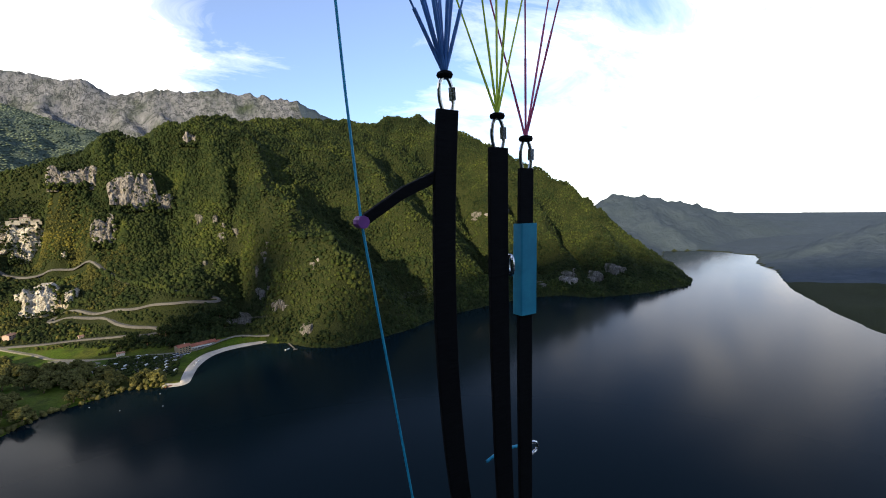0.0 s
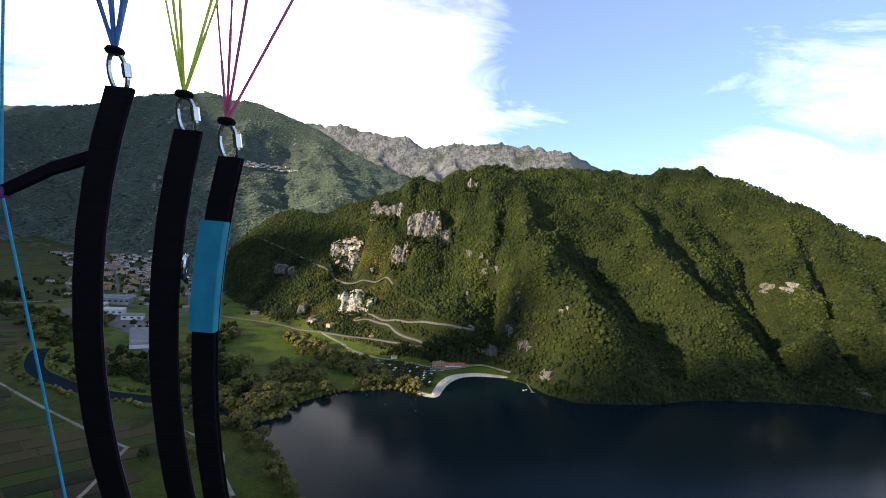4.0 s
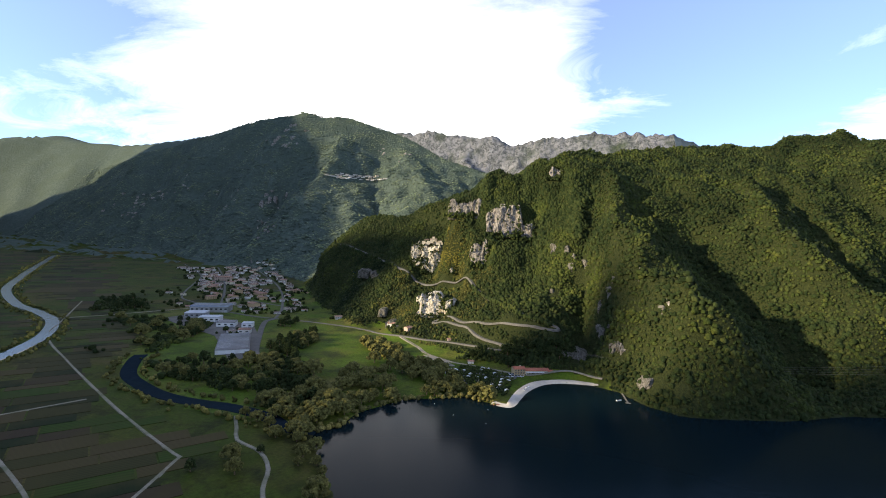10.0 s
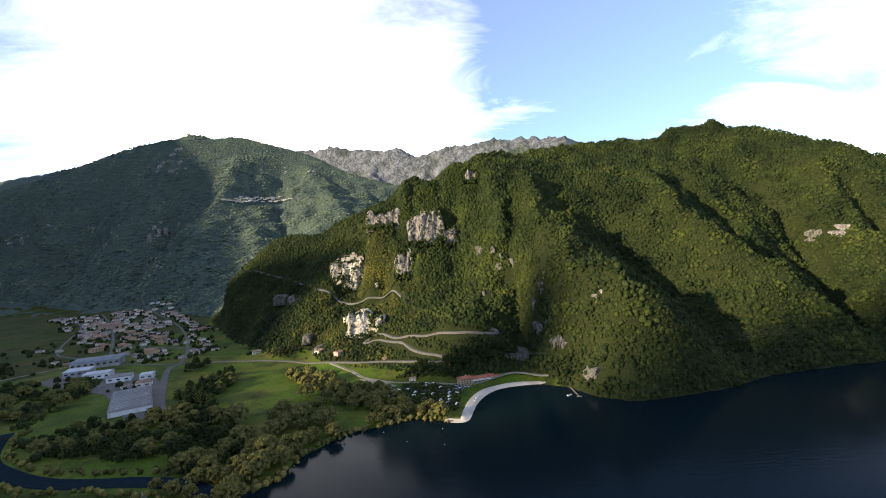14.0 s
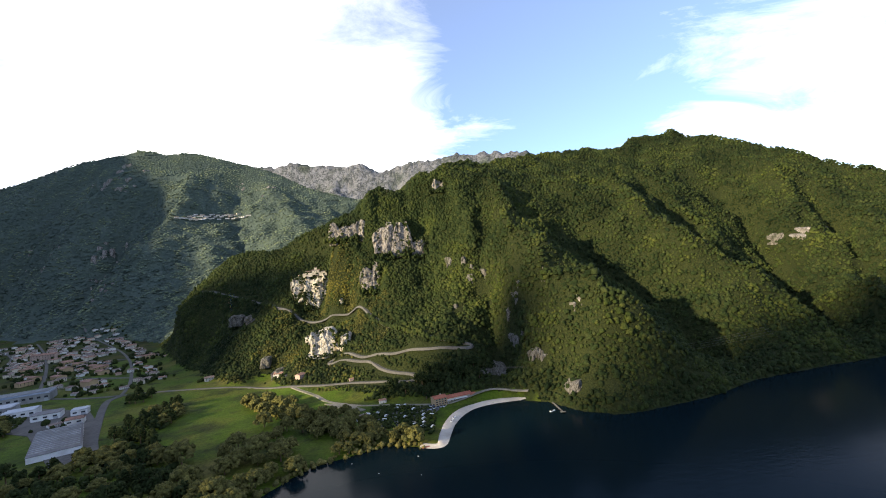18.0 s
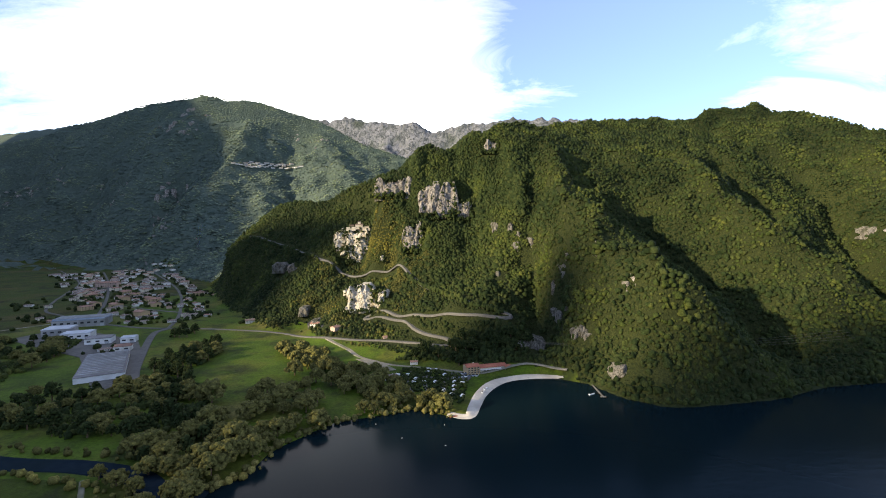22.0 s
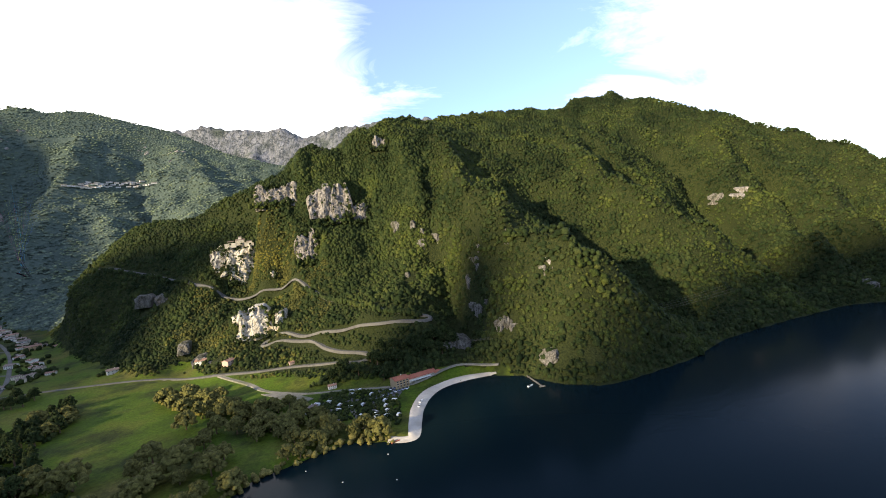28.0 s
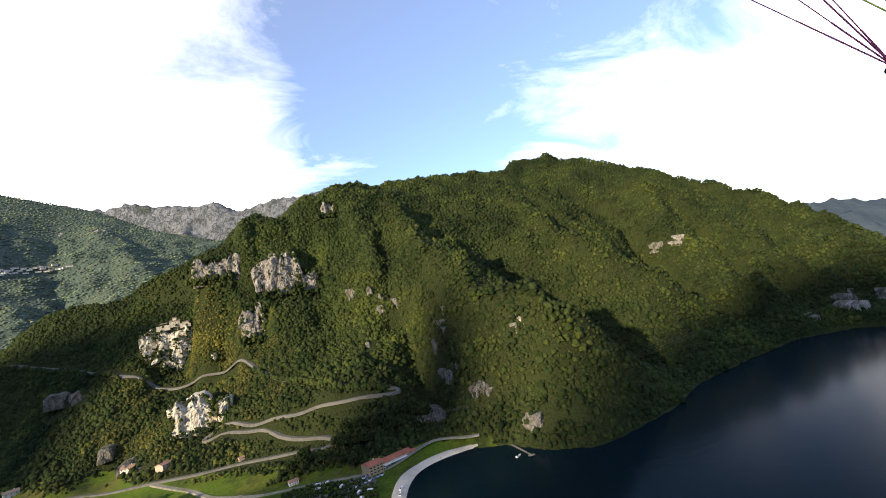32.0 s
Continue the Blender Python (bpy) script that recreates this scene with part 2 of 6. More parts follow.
M["track"] = grainy("gravel_track", (0.19, 0.17, 0.13), (0.28, 0.25, 0.2), 0.6, 0.95, 0.1, (0.13, 0.13, 0.08))
M["beach"] = grainy("beach_gravel", (0.46, 0.41, 0.34), (0.6, 0.54, 0.46), 0.8, 0.95, 0.05, (0.38, 0.33, 0.27))
M["plaster"] = grainy("white_plaster", (0.7, 0.68, 0.64), (0.82, 0.8, 0.76), 0.5, 0.9, 0.1, (0.5, 0.47, 0.42))
M["tile"] = grainy("roof_tile", (0.26, 0.15, 0.105), (0.39, 0.225, 0.16), 0.8, 0.9, 0.12, (0.19, 0.125, 0.1), coords="Object")
M["concrete"] = grainy("concrete", (0.3, 0.3, 0.3), (0.45, 0.45, 0.44), 0.3, 0.9, 0.05, (0.24, 0.24, 0.23))


def water_material():
    """Deep dark water whose gloss grows towards grazing view."""
    m, t, b = material("lake_water", 0.9)
    b.inputs["Base Color"].default_value = (0.0033, 0.0098, 0.0132, 1)
    b.inputs["Specular IOR Level"].default_value = 0.0
    n = noise_tex(t, 0.12, 6, 0.65, "Object", (1, 2.2, 1))
    n2 = noise_tex(t, 0.004, 3, 0.5)
    mx = t.nodes.new("ShaderNodeMath")
    mx.operation = "MULTIPLY"
    link(t, n.outputs["Fac"], mx.inputs[0])
    link(t, ramp(t, n2.outputs["Fac"], (0.4, (0.2, 0.2, 0.2)), (0.6, (1, 1, 1))), mx.inputs[1])
    bp, gl, fr, pw, sh = (t.nodes.new(k) for k in ("ShaderNodeBump", "ShaderNodeBsdfGlossy", "ShaderNodeFresnel", "ShaderNodeMath", "ShaderNodeMixShader"))
    bp.inputs["Strength"].default_value, bp.inputs["Distance"].default_value = 0.2, 0.5
    link(t, mx.outputs[0], bp.inputs["Height"])
    gl.inputs["Roughness"].default_value = 0.13
    link(t, bp.outputs[0], gl.inputs["Normal"])
    fr.inputs["IOR"].default_value = 1.33
    pw.operation = "POWER"
    pw.inputs[1].default_value = 1.65
    gain = t.nodes.new("ShaderNodeMath")
    gain.operation, gain.use_clamp = "MULTIPLY", True
    gain.inputs[1].default_value = 1.35
    link(t, fr.outputs[0], pw.inputs[0])
    link(t, pw.outputs[0], gain.inputs[0])
    link(t, gain.outputs[0], sh.inputs[0])
    link(t, b.outputs[0], sh.inputs[1])
    link(t, gl.outputs[0], sh.inputs[2])
    link(t, sh.outputs[0], t.nodes["Material Output"].inputs["Surface"])
    return m


M["water"] = water_material()
# grey in the river's base colour paints the reflected sky
M["river"] = grainy("sky_tinted_river", (0.035, 0.045, 0.045), (0.05, 0.062, 0.062), 0.2, 0.2, 0.03, (0.025, 0.035, 0.032), 0.1)
M["channel"] = grainy("dark_channel", (0.009, 0.016, 0.024), (0.016, 0.025, 0.034), 0.2, 0.5, 0.03, (0.012, 0.02, 0.024), 0.08)
M["channel"].node_tree.nodes["Principled BSDF"].inputs["Specular IOR Level"].default_value = 0.0
M["river"].node_tree.nodes["Principled BSDF"].inputs["Specular IOR Level"].default_value = 0.9

# ---- the land ----
def poly_dist(px, py, pts, closed=False):
    """Distance of the points from a line of points, and where along it, in points, the nearest place lies."""
    best, where = np.full(px.shape, 1e9), np.zeros(px.shape)
    n = len(pts) if closed else len(pts) - 1
    for i in range(n):
        (ax, ay), (bx, by) = pts[i][:2], pts[(i + 1) % len(pts)][:2]
        dx, dy = bx - ax, by - ay
        s = np.clip(((px - ax) * dx + (py - ay) * dy) / max(dx * dx + dy * dy, 1e-6), 0, 1)
        d = np.hypot(px - ax - s * dx, py - ay - s * dy)
        near = d < best
        best, where = np.where(near, d, best), np.where(near, i + s, where)
    return best, where


def inside(px, py, pts):
    hit = np.zeros(px.shape, bool)
    for (ax, ay), (bx, by) in zip([p[:2] for p in pts], [p[:2] for p in pts[1:] + pts[:1]]):
        if ay != by:
            hit ^= ((ay > py) != (by > py)) & (px < (bx - ax) * (py - ay) / (by - ay) + ax)
    return hit


def waves(px, py, size, seed, octaves=4):
    """Soft noise between about -1 and 1, from turned sines."""
    r = np.random.RandomState(seed)
    out, amp, tot = 0, 1.0, 0.0
    for _ in range(octaves):
        for _ in range(3):
            a, ph = r.uniform(0, 2 * math.pi, 2)
            k = 2 * math.pi / size * r.uniform(0.7, 1.3)
            bx, by = r.uniform(0, 6.28, 2)
            wx = px + 0.25 * size * np.sin(k * 0.7 * py + bx)
            wy = py + 0.25 * size * np.sin(k * 0.7 * px + by)
            out = out + amp * np.sin(k * (wx * math.cos(a) + wy * math.sin(a)) + ph)
        tot += amp * 1.8
        amp, size = amp * 0.5, size * 0.47
    return out / tot


# the lake's edge, from the west bank past the beach to the cape, the far lake and the peninsula
LAKE = [(-20, 90), (-74, 182), (-110, 228), (-122, 245), (-107, 262), (-106, 285), (-86, 318), (-62, 330), (-40, 341), (-17, 331), (-4, 331), (4, 368),
        (22, 406), (60, 409), (84, 392), (97, 366), (121, 348), (160, 356), (203, 368), (240, 390), (310, 406), (400, 420), (455, 400),
        (468, 366), (533, 345), (640, 338), (690, 360), (780, 440), (900, 560), (1065, 660), (1130, 600), (1100, 465), (1040, 430), (960, 400), (900, 340), (800, 285), (714, 236),
        (596, 146), (539, 95), (500, -100), (520, -500), (300, -900), (-300, -900), (-500, -500), (-260, -60), (-90, 20)]

# the farmed part of the valley floor
FARM = [(-70, 90), (-100, 150), (-140, 208), (-172, 235), (-215, 250), (-290, 276), (-352, 322), (-400, 400), (-520, 500), (-640, 600), (-900, 820), (-1500, 1330), (-1900, 1300), (-1900, 900), (-800, 250), (-420, 40), (-200, 40)]

# mountains: foot outline and crest (x, y, height)
MAIN_FOOT = [(-640, 1150), (-560, 1000), (-430, 800), (-330, 665), (-232, 560), (-160, 505), (-80, 470), (-30, 425), (30, 420), (62, 414), (84, 396), (97, 370),
             (121, 352), (160, 360), (203, 372), (240, 394), (310, 410), (400, 424), (455, 404), (468, 370), (533, 349), (640, 342), (690, 366),
             (790, 450), (900, 700), (950, 1100), (800, 1500), (0, 1500), (-500, 1450)]
MAIN_CREST = [(-430, 950, 100), (-300, 880, 135), (-215, 830, 188), (-100, 790, 222), (-35, 746, 236), (0, 718, 256), (18, 708, 266), (82, 763, 279), (158, 818, 291), (242, 867, 306),
              (305, 891, 314), (372, 915, 320), (412, 922, 330), (450, 930, 343), (502, 934, 349), (545, 905, 333), (590, 860, 306), (645, 792, 260), (690, 700, 202), (708, 636, 168), (708, 560, 120), (704, 504, 78), (695, 440, 37), (690, 410, 16)]
LEFT_FOOT = [(-1100, 1320), (-800, 1190), (-560, 1000), (-300, 1000), (200, 1500), (600, 2300), (0, 3400), (-1500, 3800), (-4300, 3600), (-4500, 1900), (-2900, 1850), (-1500, 1560)]
LEFT_CREST = [(-3581, 2321, 602), (-3249, 2446, 652), (-2666, 2395, 587), (-2110, 2297, 609), (-1838, 2200, 627), (-1610, 2154, 668), (-1445, 2122, 699), (-1340, 2112, 704), (-1199, 2101, 729), (-1105, 2122, 702), (-1015, 2153, 714), (-905, 2169, 682), (-790, 2193, 646), (-690, 2180, 612), (-480, 2100, 492), (-200, 1980, 392), (-60, 1900, 332)]
FAR_FOOT = [(-2200, 2900), (-600, 2500), (-100, 2200), (300, 1900), (900, 1700), (1700, 2400), (2000, 4300), (-1600, 4700)]
FAR_CREST = [(-1500, 3500, 830), (-1100, 3455, 900), (-800, 3415, 895), (-600, 3386, 850), (-400, 3358, 860), (-320, 3350, 800), (-262, 3350, 770), (-60, 3325, 825), (50, 3310, 835), (255, 3281, 890), (450, 3254, 915), (650, 3170, 880), (770, 3122, 870), (870, 3082, 810), (1000, 3030, 730), (1300, 2900, 570)]
SOUTH_FOOT = [(800, 470), (900, 560), (1065, 660), (1130, 610), (1500, 700), (2600, 560), (4200, 700), (4600, 2600), (1800, 2600), (1100, 1500), (900, 900)]
SOUTH_CREST = [(900, 780, 60), (1161, 890, 160), (1437, 860, 132), (1660, 850, 92), (1883, 880, 74), (2100, 860, 40), (2345, 860, 34), (2900, 700, 20)]
EAST_FOOT = [(1100, 465), (1040, 430), (960, 400), (900, 340), (800, 285), (714, 236), (596, 146), (539, 95), (500, -100), (520, -500), (900, -1500), (3200, -1500), (4600, 0), (4200, 640), (2600, 500), (1400, 480)]
EAST_CREST = [(1000, 372, 14), (1239, 330, 58), (1448, 300, 76), (1900, 100, 150), (2400, -700, 300)]


def hill(px, py, foot, crest, power, gully, seed, size):
    z = np.zeros(px.shape)
    m = inside(px, py, foot)
    x, y = px[m], py[m]
    df, _ = poly_dist(x, y, foot, True)
    dc, at = poly_dist(x, y, crest)
    h, tot = 0, 0
    for a, b in zip(crest, crest[1:]):
        for k in np.arange(0, 1, min(14 / math.dist(a[:2], b[:2]), 0.34)):
            q = 1 / ((x - a[0] - k * (b[0] - a[0])) ** 2 + (y - a[1] - k * (b[1] - a[1])) ** 2 + 150) ** 2
            h, tot = h + q * (a[2] + k * (b[2] - a[2]) - 6), tot + q
    h = h / tot
    t = df / (df + dc + 1e-6)
    h = h + (size > 250) * (size < 300) * 22 * np.abs(waves(x, y, 190, seed + 9, 3)) * t ** 6
    # spurs and gullies that run down from the crest
    run = 0.9 * x + 0.4 * y
    rib = 1.2 - 2 * np.sqrt(np.sin(run / size * 3.14 + 0.9 * waves(x, y, size * 2.6, seed, 1)) ** 2 + 0.1)
    body = np.clip(4 * t * (1 - t), 0, 1) * np.clip((1 - t) * 3.2, 0, 1)
    deep = gully * np.where(size == 150, np.clip((740 - x) / 110, 0.12, 1), 1)
    z[m] = h * t ** power + deep * body * (0.8 * rib + 0.6 * waves(x, y, size * 1.2, seed + 5, 3))
    return np.maximum(z, 0)


# lines of the slopes in plan: spurs that stand out and gullies between them, with height and half-width
RELIEF = [
    (46, 30, [(105, 740), (100, 620), (100, 540), (108, 490), (123, 448), (142, 415), (190, 380)]),
    (-52, 24, [(80, 690), (72, 620), (64, 570), (60, 520), (60, 475), (66, 440)]),
    (-46, 34, [(200, 700), (198, 600), (208, 540), (228, 500), (246, 455), (240, 410)]),
    (42, 32, [(300, 800), (290, 700), (280, 590), (292, 530), (330, 500), (362, 470), (350, 425)]),
    (-60, 32, [(470, 810), (485, 710), (470, 650), (425, 560), (392, 500), (380, 440)]),
    (42, 30, [(560, 830), (560, 740), (540, 660), (505, 570), (450, 500), (420, 440)]),
    (-49, 26, [(600, 720), (562, 650), (515, 580), (482, 510), (455, 430)]),
    (38, 26, [(640, 690), (592, 620), (548, 550), (520, 480), (490, 400)]),
    (-42, 24, [(665, 620), (605, 560), (565, 500), (540, 440), (520, 385)]),
    (28, 24, [(690, 560), (640, 500), (600, 430), (570, 380)]),
    (-24, 16, [(350, 800), (362, 720), (372, 640), (380, 580)]),
    (-21, 16, [(150, 700), (150, 600), (160, 520), (180, 460)]),
    (78, 95, [(-960, 2060), (-930, 1900), (-900, 1740), (-900, 1600), (-880, 1450), (-800, 1300)]),
    (-91, 85, [(-1130, 1980), (-1090, 1800), (-1080, 1620), (-1060, 1440)]),
    (78, 85, [(-1340, 2060), (-1300, 1880), (-1260, 1700), (-1250, 1560)]),
    (-98, 90, [(-1560, 2060), (-1520, 1900), (-1460, 1740), (-1430, 1620)]),
    (78, 90, [(-1800, 2140), (-1740, 1960), (-1660, 1800), (-1600, 1680)]),
    (-91, 95, [(-2080, 2220), (-1990, 2020), (-1920, 1840)]),
    (78, 100, [(-2380, 2300), (-2260, 2100), (-2150, 1900)]),
    (-78, 110, [(-2680, 2320), (-2560, 2100)]),
    (52, 70, [(-690, 2140), (-600, 1950), (-480, 1760), (-380, 1600)]),
    (-65, 70, [(-800, 2100), (-740, 1900), (-660, 1740), (-590, 1560)])]


def relief(px, py, z):
    """Spurs and gullies, and rough ground between them, that fade out towards the valley floor."""
    add = np.zeros(px.shape)
    high = z > 4
    x, y = px[high], py[high]
    a = np.zeros(x.shape)
    for amp, wide, line in RELIEF:
        xs, ys = [p[0] for p in line], [p[1] for p in line]
        m = (x > min(xs) - 3 * wide) & (x < max(xs) + 3 * wide) & (y > min(ys) - 3 * wide) & (y < max(ys) + 3 * wide)
        d, at = poly_dist(x[m] + 0.25 * wide * waves(x[m], y[m], wide * 2.4, 57, 2), y[m], line)
        ends = np.clip(at, 0, 1) * np.clip((len(line) - 0.6 - at) / 0.9, 0, 1)
        a[m] += amp * np.exp(-1.1 * np.hypot(d, 3) / wide) * ends
    a += 6 * waves(x, y, 60, 58, 2) * np.clip((x - 40) / 60, 0, 1) * (y < 1000)
    a += 16 * waves(x, y, 150, 59, 4) * (y > 1250) * (y < 2000)
    add[high] = a * np.clip((z[high] - 4) / 34, 0, 1)
    return z + add


def valley(px, py):
    """The valley floor, which rises gently inland."""
    far = np.hypot(px + 60, py - 250)
    return 1.6 + (0.009 * far + 0.000006 * far ** 2) * np.clip((450 - px) / 500, 0, 1)


def height(px, py):
    px, py = np.asarray(px, float), np.asarray(py, float)
    d, _ = poly_dist(px, py, LAKE, True)
    wet = inside(px, py, LAKE)
    floor = np.where(wet, -np.minimum(d * 0.3, 12) - 0.3, np.minimum(valley(px, py), 0.5 + 0.12 * d))
    z = np.zeros(px.shape)
    for args in ((MAIN_FOOT, MAIN_CREST, 0.92, 16, 3, 150), (LEFT_FOOT, LEFT_CREST, 1.08, 14, 11, 330), (FAR_FOOT, FAR_CREST, 1.2, 90, 23, 260),
                 (SOUTH_FOOT, SOUTH_CREST, 0.85, 14, 31, 220), (EAST_FOOT, EAST_CREST, 0.9, 8, 37, 200)):
        z = np.maximum(z, hill(px, py, *args))
    out = floor + np.where(wet, 0, z)
    # the castle hill has a form of its own
    w = np.where(inside(px, py, SPUR_EDGE), np.clip(poly_dist(px, py, SPUR_EDGE, True)[0] / 24, 0, 1), 0)
    m = w > 0
    if m.any():
        w, out = w * w * (3 - 2 * w), out.copy()
        out[m] += w[m] * (np.maximum(bend(px[m], py[m]), 1.5) + 2.5 * waves(px[m], py[m], 34, 17, 3) * np.clip((bend(px[m], py[m]) - 10) / 30, 0, 1) - out[m])
    return stepped(px, py, relief(px, py, out))


# rock faces: x, y, foot, width, height, which way they face (degrees, 0 is towards -y); the first ones are steps of the land
CLIFFS = [(-166, 706, 73, 34, 44, 2), (-133, 578, 24, 28, 29, 3), (-12, 655, 129, 17, 27, -4), (-44, 653, 132, 36, 46, 0), (-110, 681, 163, 40, 26, 5), (-76, 631, 90, 20, 37, 0), (24, 690, 222, 18, 20, -5),
          (-189, 708, 92, 17, 28, 14), (-143, 707, 92, 17, 24, -12), (-106, 575, 34, 9, 13, 0), (-175, 703, 73, 9, 22, 6), (-120, 653, 78, 7, 9, 0),
          (107, 380, -2, 15, 19, 10), (122, 369, -2, 12, 8, -15), (86, 424, 20, 12, 14, 0), (50, 440, 10, 14, 12, 0), (-254, 690, 58, 15, 15, 12), (-276, 695, 66, 16, 9, 12), (-182, 560, 8, 9, 8, 0), (-164, 549, 8, 12, 5, 0),
          (-205, 590, 22, 8, 6, 0), (556, 664, 112, 20, 12, -20), (58, 560, 70, 14, 16, 0), (28, 540, 58, 12, 14, 0)]


def stepped(px, py, z):
    """The land drops away below the larger rock faces."""
    for x, y, foot, wide, tall, _ in CLIFFS[:7]:
        side = np.clip((wide / 2 + 14 - np.abs(px - x)) / 14, 0, 1)
        run = np.clip(1.3 - np.abs(py - y - 4) / (tall + 6), 0, 1)
        m = side * side * (3 - 2 * side) * run
        goal = foot + tall * np.clip((py - y) / 7, 0, 1) + 0.55 * np.where(py < y, py - y, np.maximum(py - y - 7, 0))
        z = z * (1 - m) + np.clip(goal, z - 24, z + 14) * m
    return z


# the castle hill: its edge, the road that climbs it and heights along its spurs
SPUR_EDGE = [(-470, 870), (-360, 700), (-300, 620), (-232, 552), (-160, 478), (-90, 438), (-40, 408), (14, 396), (70, 424), (84, 446), (90, 560), (50, 690), (-40, 730), (-120, 775), (-230, 840), (-380, 930)]
ROAD_CLIMB = [(-155, 516, 7), (-122, 503, 7.5), (-96, 496, 8.5), (-71, 486, 9.5), (-47, 474, 11), (-29, 461, 12.5), (-20, 466, 13.5), (-27, 477, 14.5), (-43, 486, 16), (-59, 501, 18.5), (-78, 527, 21.5), (-100, 545, 23.5), (-117, 552, 25),
              (-122, 561, 26.5), (-116, 566, 27.5), (-96, 552, 29), (-61, 516, 32), (-25, 494, 36), (3, 479, 40), (26, 468, 42.5), (32, 472, 44), (24, 480, 45), (1, 494, 47), (-23, 519, 49.5), (-56, 570, 55), (-81, 605, 60),
              (-109, 640, 63), (-130, 650, 62), (-140, 655, 60), (-157, 660, 60), (-177, 672, 68)]
ROAD_HIGH = [(-177, 672, 68), (-193, 684, 74), (-219, 700, 79), (-248, 722, 86), (-285, 752, 97), (-331, 785, 106), (-373, 815, 112), (-410, 860, 112), (-440, 950, 104)]
SPUR = [(-300, 650, 9), (-232, 565, 6), (-191, 589, 9), (-206, 612, 28), (-202, 640, 47), (-160, 600, 36), (-166, 690, 74), (-195, 700, 84), (-166, 716, 108), (-166, 726, 116), (-150, 760, 150), (-109, 660, 88), (-78, 624, 92),
        (-70, 640, 126), (-40, 620, 103), (-18, 590, 76), (9, 560, 74), (18, 610, 109), (42, 560, 99), (51, 600, 149), (-44, 645, 130), (-44, 664, 180), (-12, 645, 126), (-12, 664, 158), (-110, 672, 160), (-110, 694, 190),
        (-223, 740, 114), (-250, 790, 140), (-260, 690, 60), (-340, 730, 30), (-60, 550, 44), (10, 440, 12), (60, 450, 22), (-110, 470, 4), (-60, 448, 4), (-25, 432, 4), (8, 414, 4)]
BEND = {}


def bend(px, py):
    """The smooth form of the castle hill."""
    if not BEND:
        c = np.array([p for p in SPUR + ROAD_CLIMB + ROAD_HIGH[1:-1]], float)
        n = len(c)
        d2 = ((c[:, None, :2] - c[None, :, :2]) ** 2).sum(-1) / 1e4
        k = d2 * np.log(d2 + 1e-9) + np.eye(n) * 0.004
        p = np.column_stack([np.ones(n), c[:, :2] / 100])
        full = np.block([[k, p], [p.T, np.zeros((3, 3))]])
        BEND["c"], BEND["w"] = c, np.linalg.solve(full, np.concatenate([c[:, 2], np.zeros(3)]))
    c, wt_ = BEND["c"], BEND["w"]
    out = wt_[-3] + wt_[-2] * px / 100 + wt_[-1] * py / 100
    for (x, y, _), q in zip(c, wt_):
        d2 = ((px - x) ** 2 + (py - y) ** 2) / 1e4
        out = out + q * d2 * np.log(d2 + 1e-9)
    return out


def ground_at(x, y):
    return float(height(np.array([x]), np.array([y]))[0])


GRID = {}


def quick(x, y):
    """The ground's height from a table, for placing things."""
    if not GRID:
        gx, gy = np.arange(-1900, 910, 6.0), np.arange(60, 1800, 6.0)
        X, Y = np.meshgrid(gx, gy)
        GRID["z"] = height(X.ravel(), Y.ravel()).reshape(X.shape)
    u, v = (x + 1900) / 6, (y - 60) / 6
    i, j = int(u), int(v)
    z = GRID["z"]
    if not (0 <= i < z.shape[1] - 1 and 0 <= j < z.shape[0] - 1):
        return ground_at(x, y)
    u, v = u - i, v - j
    return float((z[j, i] * (1 - u) + z[j, i + 1] * u) * (1 - v) + (z[j + 1, i] * (1 - u) + z[j + 1, i + 1] * u) * v)


def axis(lo, hi, *zones):
    """Grid lines: zones of (from, to, step), and growing steps beyond them."""
    out = [zones[0][0]]
    for a, b, step in zones:
        while out[-1] < b - 0.1:
            out.append(min(out[-1] + step, b))
    s = zones[0][2]
    while out[0] > lo:
        s *= 1.2
        out.insert(0, max(out[0] - s, lo))
    s = zones[-1][2]
    while out[-1] < hi:
        s *= 1.2
        out.append(min(out[-1] + s, hi))
    return np.array(out)


def mesh_object(name, verts, faces, mats, smooth=False, slots=None):
    me = bpy.data.meshes.new(name)
    me.from_pydata(verts if isinstance(verts, list) else verts.tolist(), [], faces if isinstance(faces, list) else faces.tolist())
    for m in mats if isinstance(mats, (list, tuple)) else [mats]:
        me.materials.append(m)
    if slots is not None:
        me.polygons.foreach_set("material_index", np.asarray(slots, np.int32))
    if smooth:
        me.polygons.foreach_set("use_smooth", np.ones(len(me.polygons), bool))
    me.update()
    return new(name, me)


